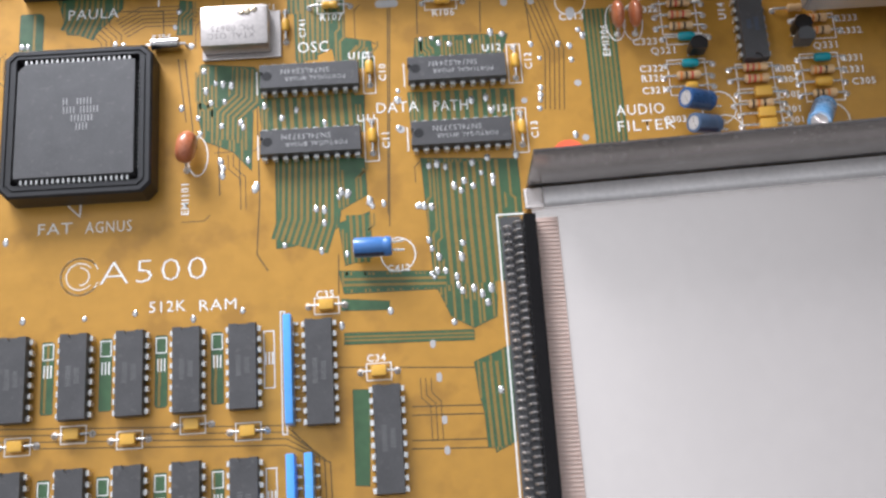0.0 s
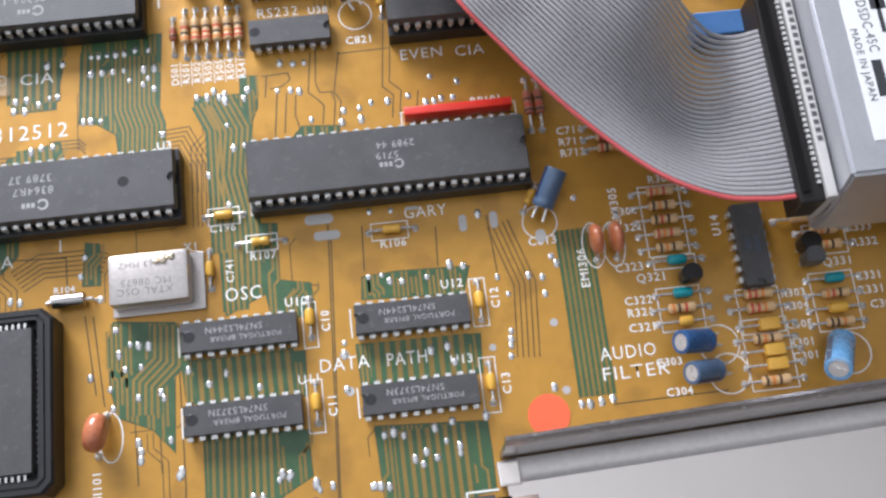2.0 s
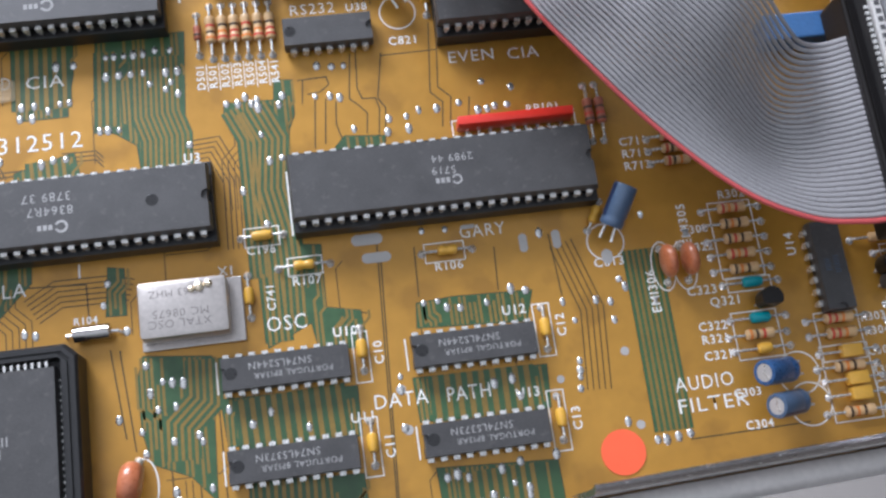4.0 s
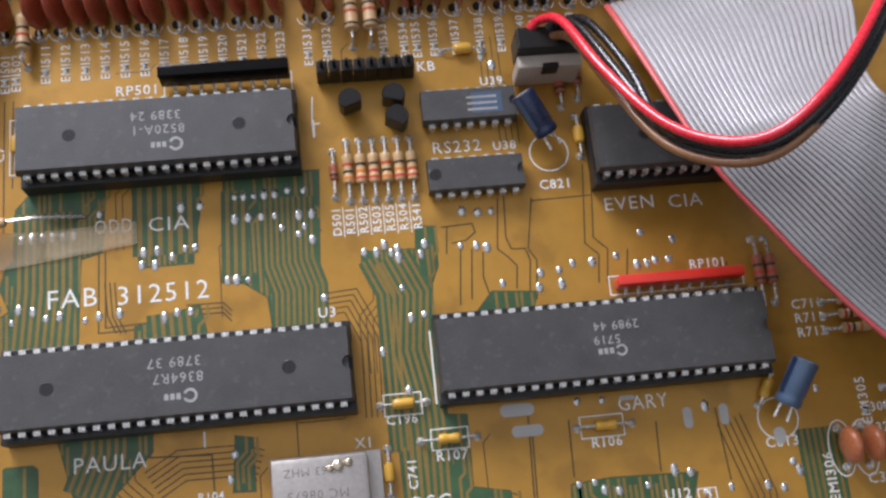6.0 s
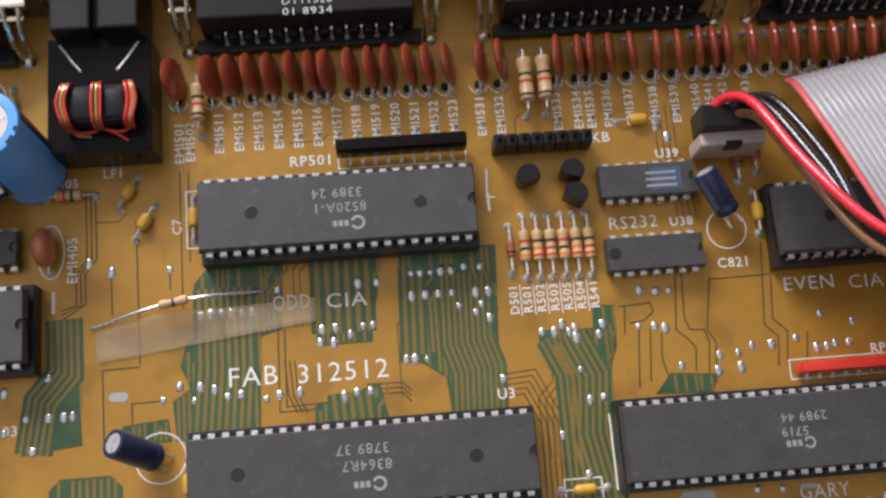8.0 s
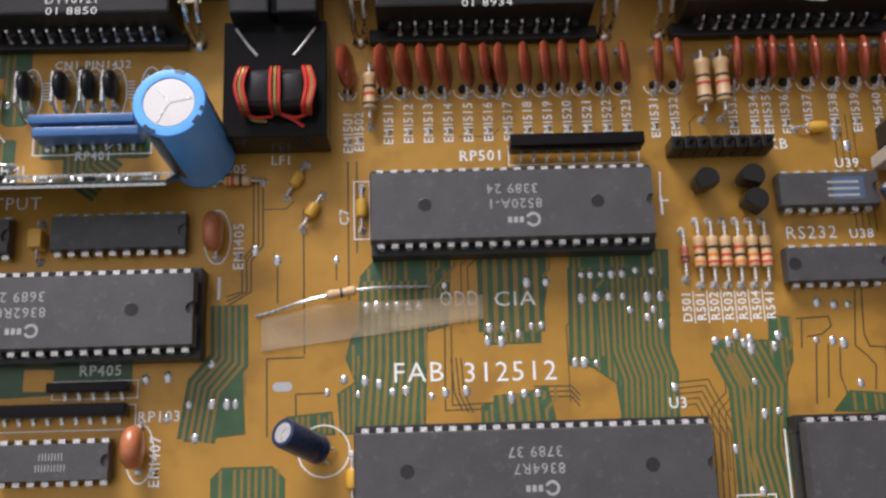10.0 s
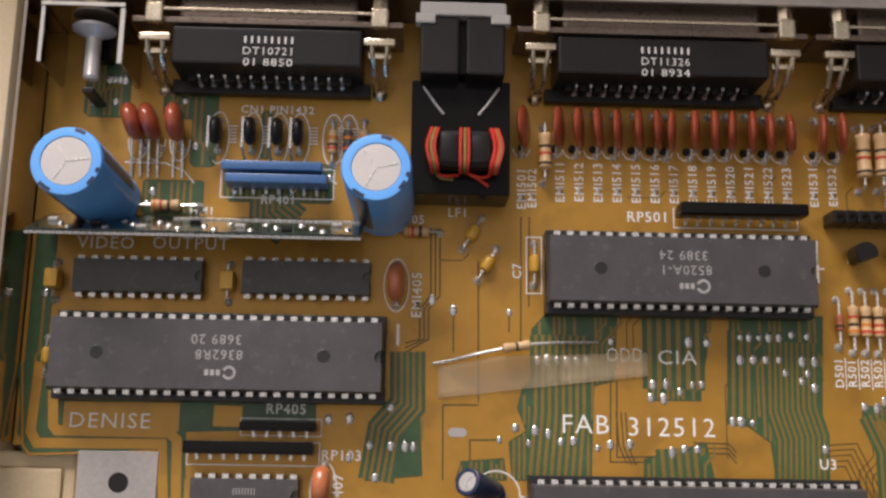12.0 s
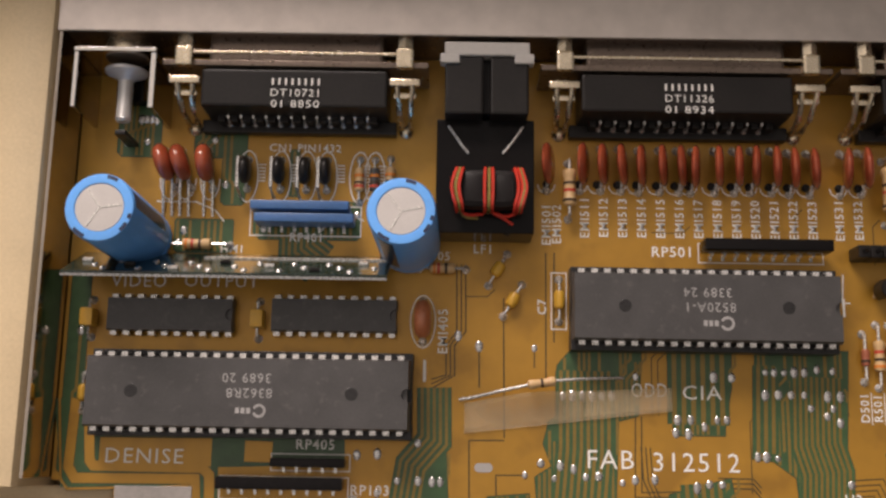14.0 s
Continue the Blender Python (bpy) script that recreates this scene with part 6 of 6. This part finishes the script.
for x, y in ((-44, -60), (44, -60), (-44, 62), (44, 62)):
    bm = bmesh.new()
    lathe(bm, [(3.4, 0.1), (3.4, 1.2), (2.4, 1.6), (2.4, 9.2)], 14, at=(x, y, 0))
    part("mounting_post", bm, BLACKP, drv)
bm = bmesh.new()
box(bm, -47.6, -8, -62.5, -28.6, 34.0, 34.12)
lab = part("label", bm, LABEL, drv, "white printed label")
write("DSDC-45C", -43.3, -37.6, 34.16, 2.2, lab, PRINT, -88, width=11.7)
write("MADE IN JAPAN", -46.0, -46.1, 34.16, 1.6, lab, PRINT, -88, width=16.0)
for x, y, w, h in ((-43.3, -49.3, 2.1, 8.0), (-40, -35.2, 0.9, 8.4), (-40, -32.4, 3.2, 3.2)):
    bm = bmesh.new()
    box(bm, x - w / 2, x + w / 2, y - h / 2, y + h / 2, 34.13, 34.18)
    part("printed_bar", bm, PRINT, lab)
blue_hdr = thing("blue_trimmer_block", "blue plastic block behind the ribbon plug", "connector", 184, 7)
bm = bmesh.new()
box(bm, -8, 8, -3, 3, 0.2, 6.5, 0.4)
part("block", bm, SIPBLUE, blue_hdr)

# ---- pale metal tray and its pin connector ----
tray = thing("metal_tray", "pale glossy metal tray with an upright folded rear wall", "tray", 118, -89.2, 0, 2.0)
bm = bmesh.new()
box(bm, 1.0, 210, -130, 0, 0.3, 1.6, 0.3)
part("tray_plate", bm, PLATE, tray, "pale glossy plate")
bm = bmesh.new()
prof = [(3.2, 0.3), (3.3, 3.0), (3.5, 18.5), (3.9, 21.6), (4.5, 22.5), (5.2, 22.0), (5.4, 21.2), (4.9, 20.6), (4.6, 17.0), (4.4, 0.3)]
skin(bm, [[bm.verts.new((x, y, z)) for y, z in prof] for x in (0.5, 4, 60, 130, 210)])
part("rear_wall", bm, WALLM, tray, "dull folded metal wall", smooth=True)
bm = bmesh.new()
skin(bm, [[bm.verts.new((x, y, z)) for y, z in ((-2.2, 1.6), (-1.6, 2.3), (-0.4, 2.6), (1.8, 2.6), (2.8, 2.2), (3.0, 1.6))] for x in (1.0, 60, 130, 210)])
part("fold_strip", bm, STRIPM, tray, "bright folded metal strip", smooth=True)
bm = bmesh.new()
box(bm, -0.6, 4.2, -2.6, 2.6, 0.3, 3.2, 0.5)
part("corner_tab", bm, PLATE, tray)
hdr = thing("edge_connector", "long multi-pin connector along the edge of the tray", "connector", 114.8, -130)
bm = bmesh.new()
box(bm, 1.6, 4.6, -50, 36, 0.1, 6.4, 0.3)
part("housing", bm, SHINY, hdr, "black plastic housing")
bm = bmesh.new()
box(bm, -3.6, 1.5, -50, 37, 0.1, 1.0)
part("pin_bed", bm, GREYP, hdr)
# raised strip imitating the connector pins mirrored in the glossy plate
bm = bmesh.new()
box(bm, 4.65, 10.4, -50, 36, 1.62, 2.2, 0.1)
reflection = part("ribbed_strip", bm, PINREFL, hdr, "pinkish ribbed strip imitating the pin reflection in the tray")
pm = bmesh.new()
tube(pm, [(-2.9, 0, 0.6), (-2.8, 0, 2.4), (-2.3, 0, 3.0), (-1.6, 0, 2.8), (-1.4, 0, 1.2)], 0.36, 6)
pm = to_mesh("pin", pm, CANM, True)
pu = bmesh.new()
tube(pu, [(-0.5, 0.9, 0.6), (-0.4, 0.9, 2.8), (0.1, 0.9, 3.6), (0.9, 0.9, 3.4), (1.4, 0.9, 2.6)], 0.36, 6)
pu = to_mesh("pin", pu, CANM, True)
# each bar stands for one mirrored pin
rib = bmesh.new()
box(rib, 5.0, 10.2, -0.34, 0.34, 1.9, 2.45, 0.1, 0.08)
rib = to_mesh("rib", rib, PINREFL)
for i in range(42):
    put("pin", pm, hdr, 0, -48 + i * 2.0, 0)
    put("pin", pu, hdr, 0, -48 + i * 2.0, 0)
    for k in (0, 1):
        put("rib", rib, reflection, 0, -48 + i * 2.0 + k, 0)

# ---- shield and case ----
bm = bmesh.new()
box(bm, -105.6, -105.0, -5, 84, -3, 14)
solid("shield_wall_side", bm, MIRROR, "bright mirror-like tinplate shield wall at the board's edge", "wall", "structure")
bm = bmesh.new()
box(bm, -106, 330, 82.2, 83.0, -3, 13.4, 0.1)
solid("shield_wall_rear", bm, SHELL, "dull steel shield wall behind the connectors", "wall", "structure")
bm = bmesh.new()
box(bm, -106, 330, 81.6, 140, 13.5, 14.5, 0.3)
solid("shield_flange", bm, SHIELD, "scuffed grey zinc-plated shield flange", "shield", "structure")
bm = bmesh.new()
prof = [(-106.0, -6), (-106.0, 13.0), (-106.8, 14.6), (-110, 15.4), (-118, 15.2), (-119.5, 14), (-160, 14), (-160, -6)]
skin(bm, [[bm.verts.new((x, y, z)) for x, z in prof] for y in (-6.5, 40, 81.4, 140)])
solid("case_side", bm, CASE, "cream plastic case side wall", "case", "structure", smooth=True)
bm = bmesh.new()
flat(bm, [(-160, -190), (340, -190), (340, 140), (-160, 140)], -9, -7)
solid("case_floor", bm, CASE, "cream plastic case bottom", "case", "structure")
bm = bmesh.new()
box(bm, -160, -93.2, -60, -6.6, -7, -2.2, 0.6)
box(bm, -150, -95.5, -40, -9.6, -2.4, -1.2, 0.8)
solid("case_ledge", bm, CASE, "cream plastic case ledge below the board corner", "case", "structure")
pad = bmesh.new()
box(pad, -92.3, -77.2, -40, -6.4, 0.01, 0.3, 0.1)
g = solid("ground_plate", pad, CANM, "tinned ground plate with a screw hole at the board corner", "plate")
bm = bmesh.new()
lathe(bm, [(1.9, 0.3), (1.7, 0.34)], 20, at=(-84.4, -12.2, 0))
ob = part("screw_hole", bm, BLACKP, g)

# unseen upright panel, added to keep the rear lamp off the connectors
bm = bmesh.new()
box(bm, -160, 340, 118, 122, 14, 48, 1.0)
solid("rear_shade_panel", bm, CASE, "cream plastic panel out of view, added to shade the rear connectors", "case", "structure")
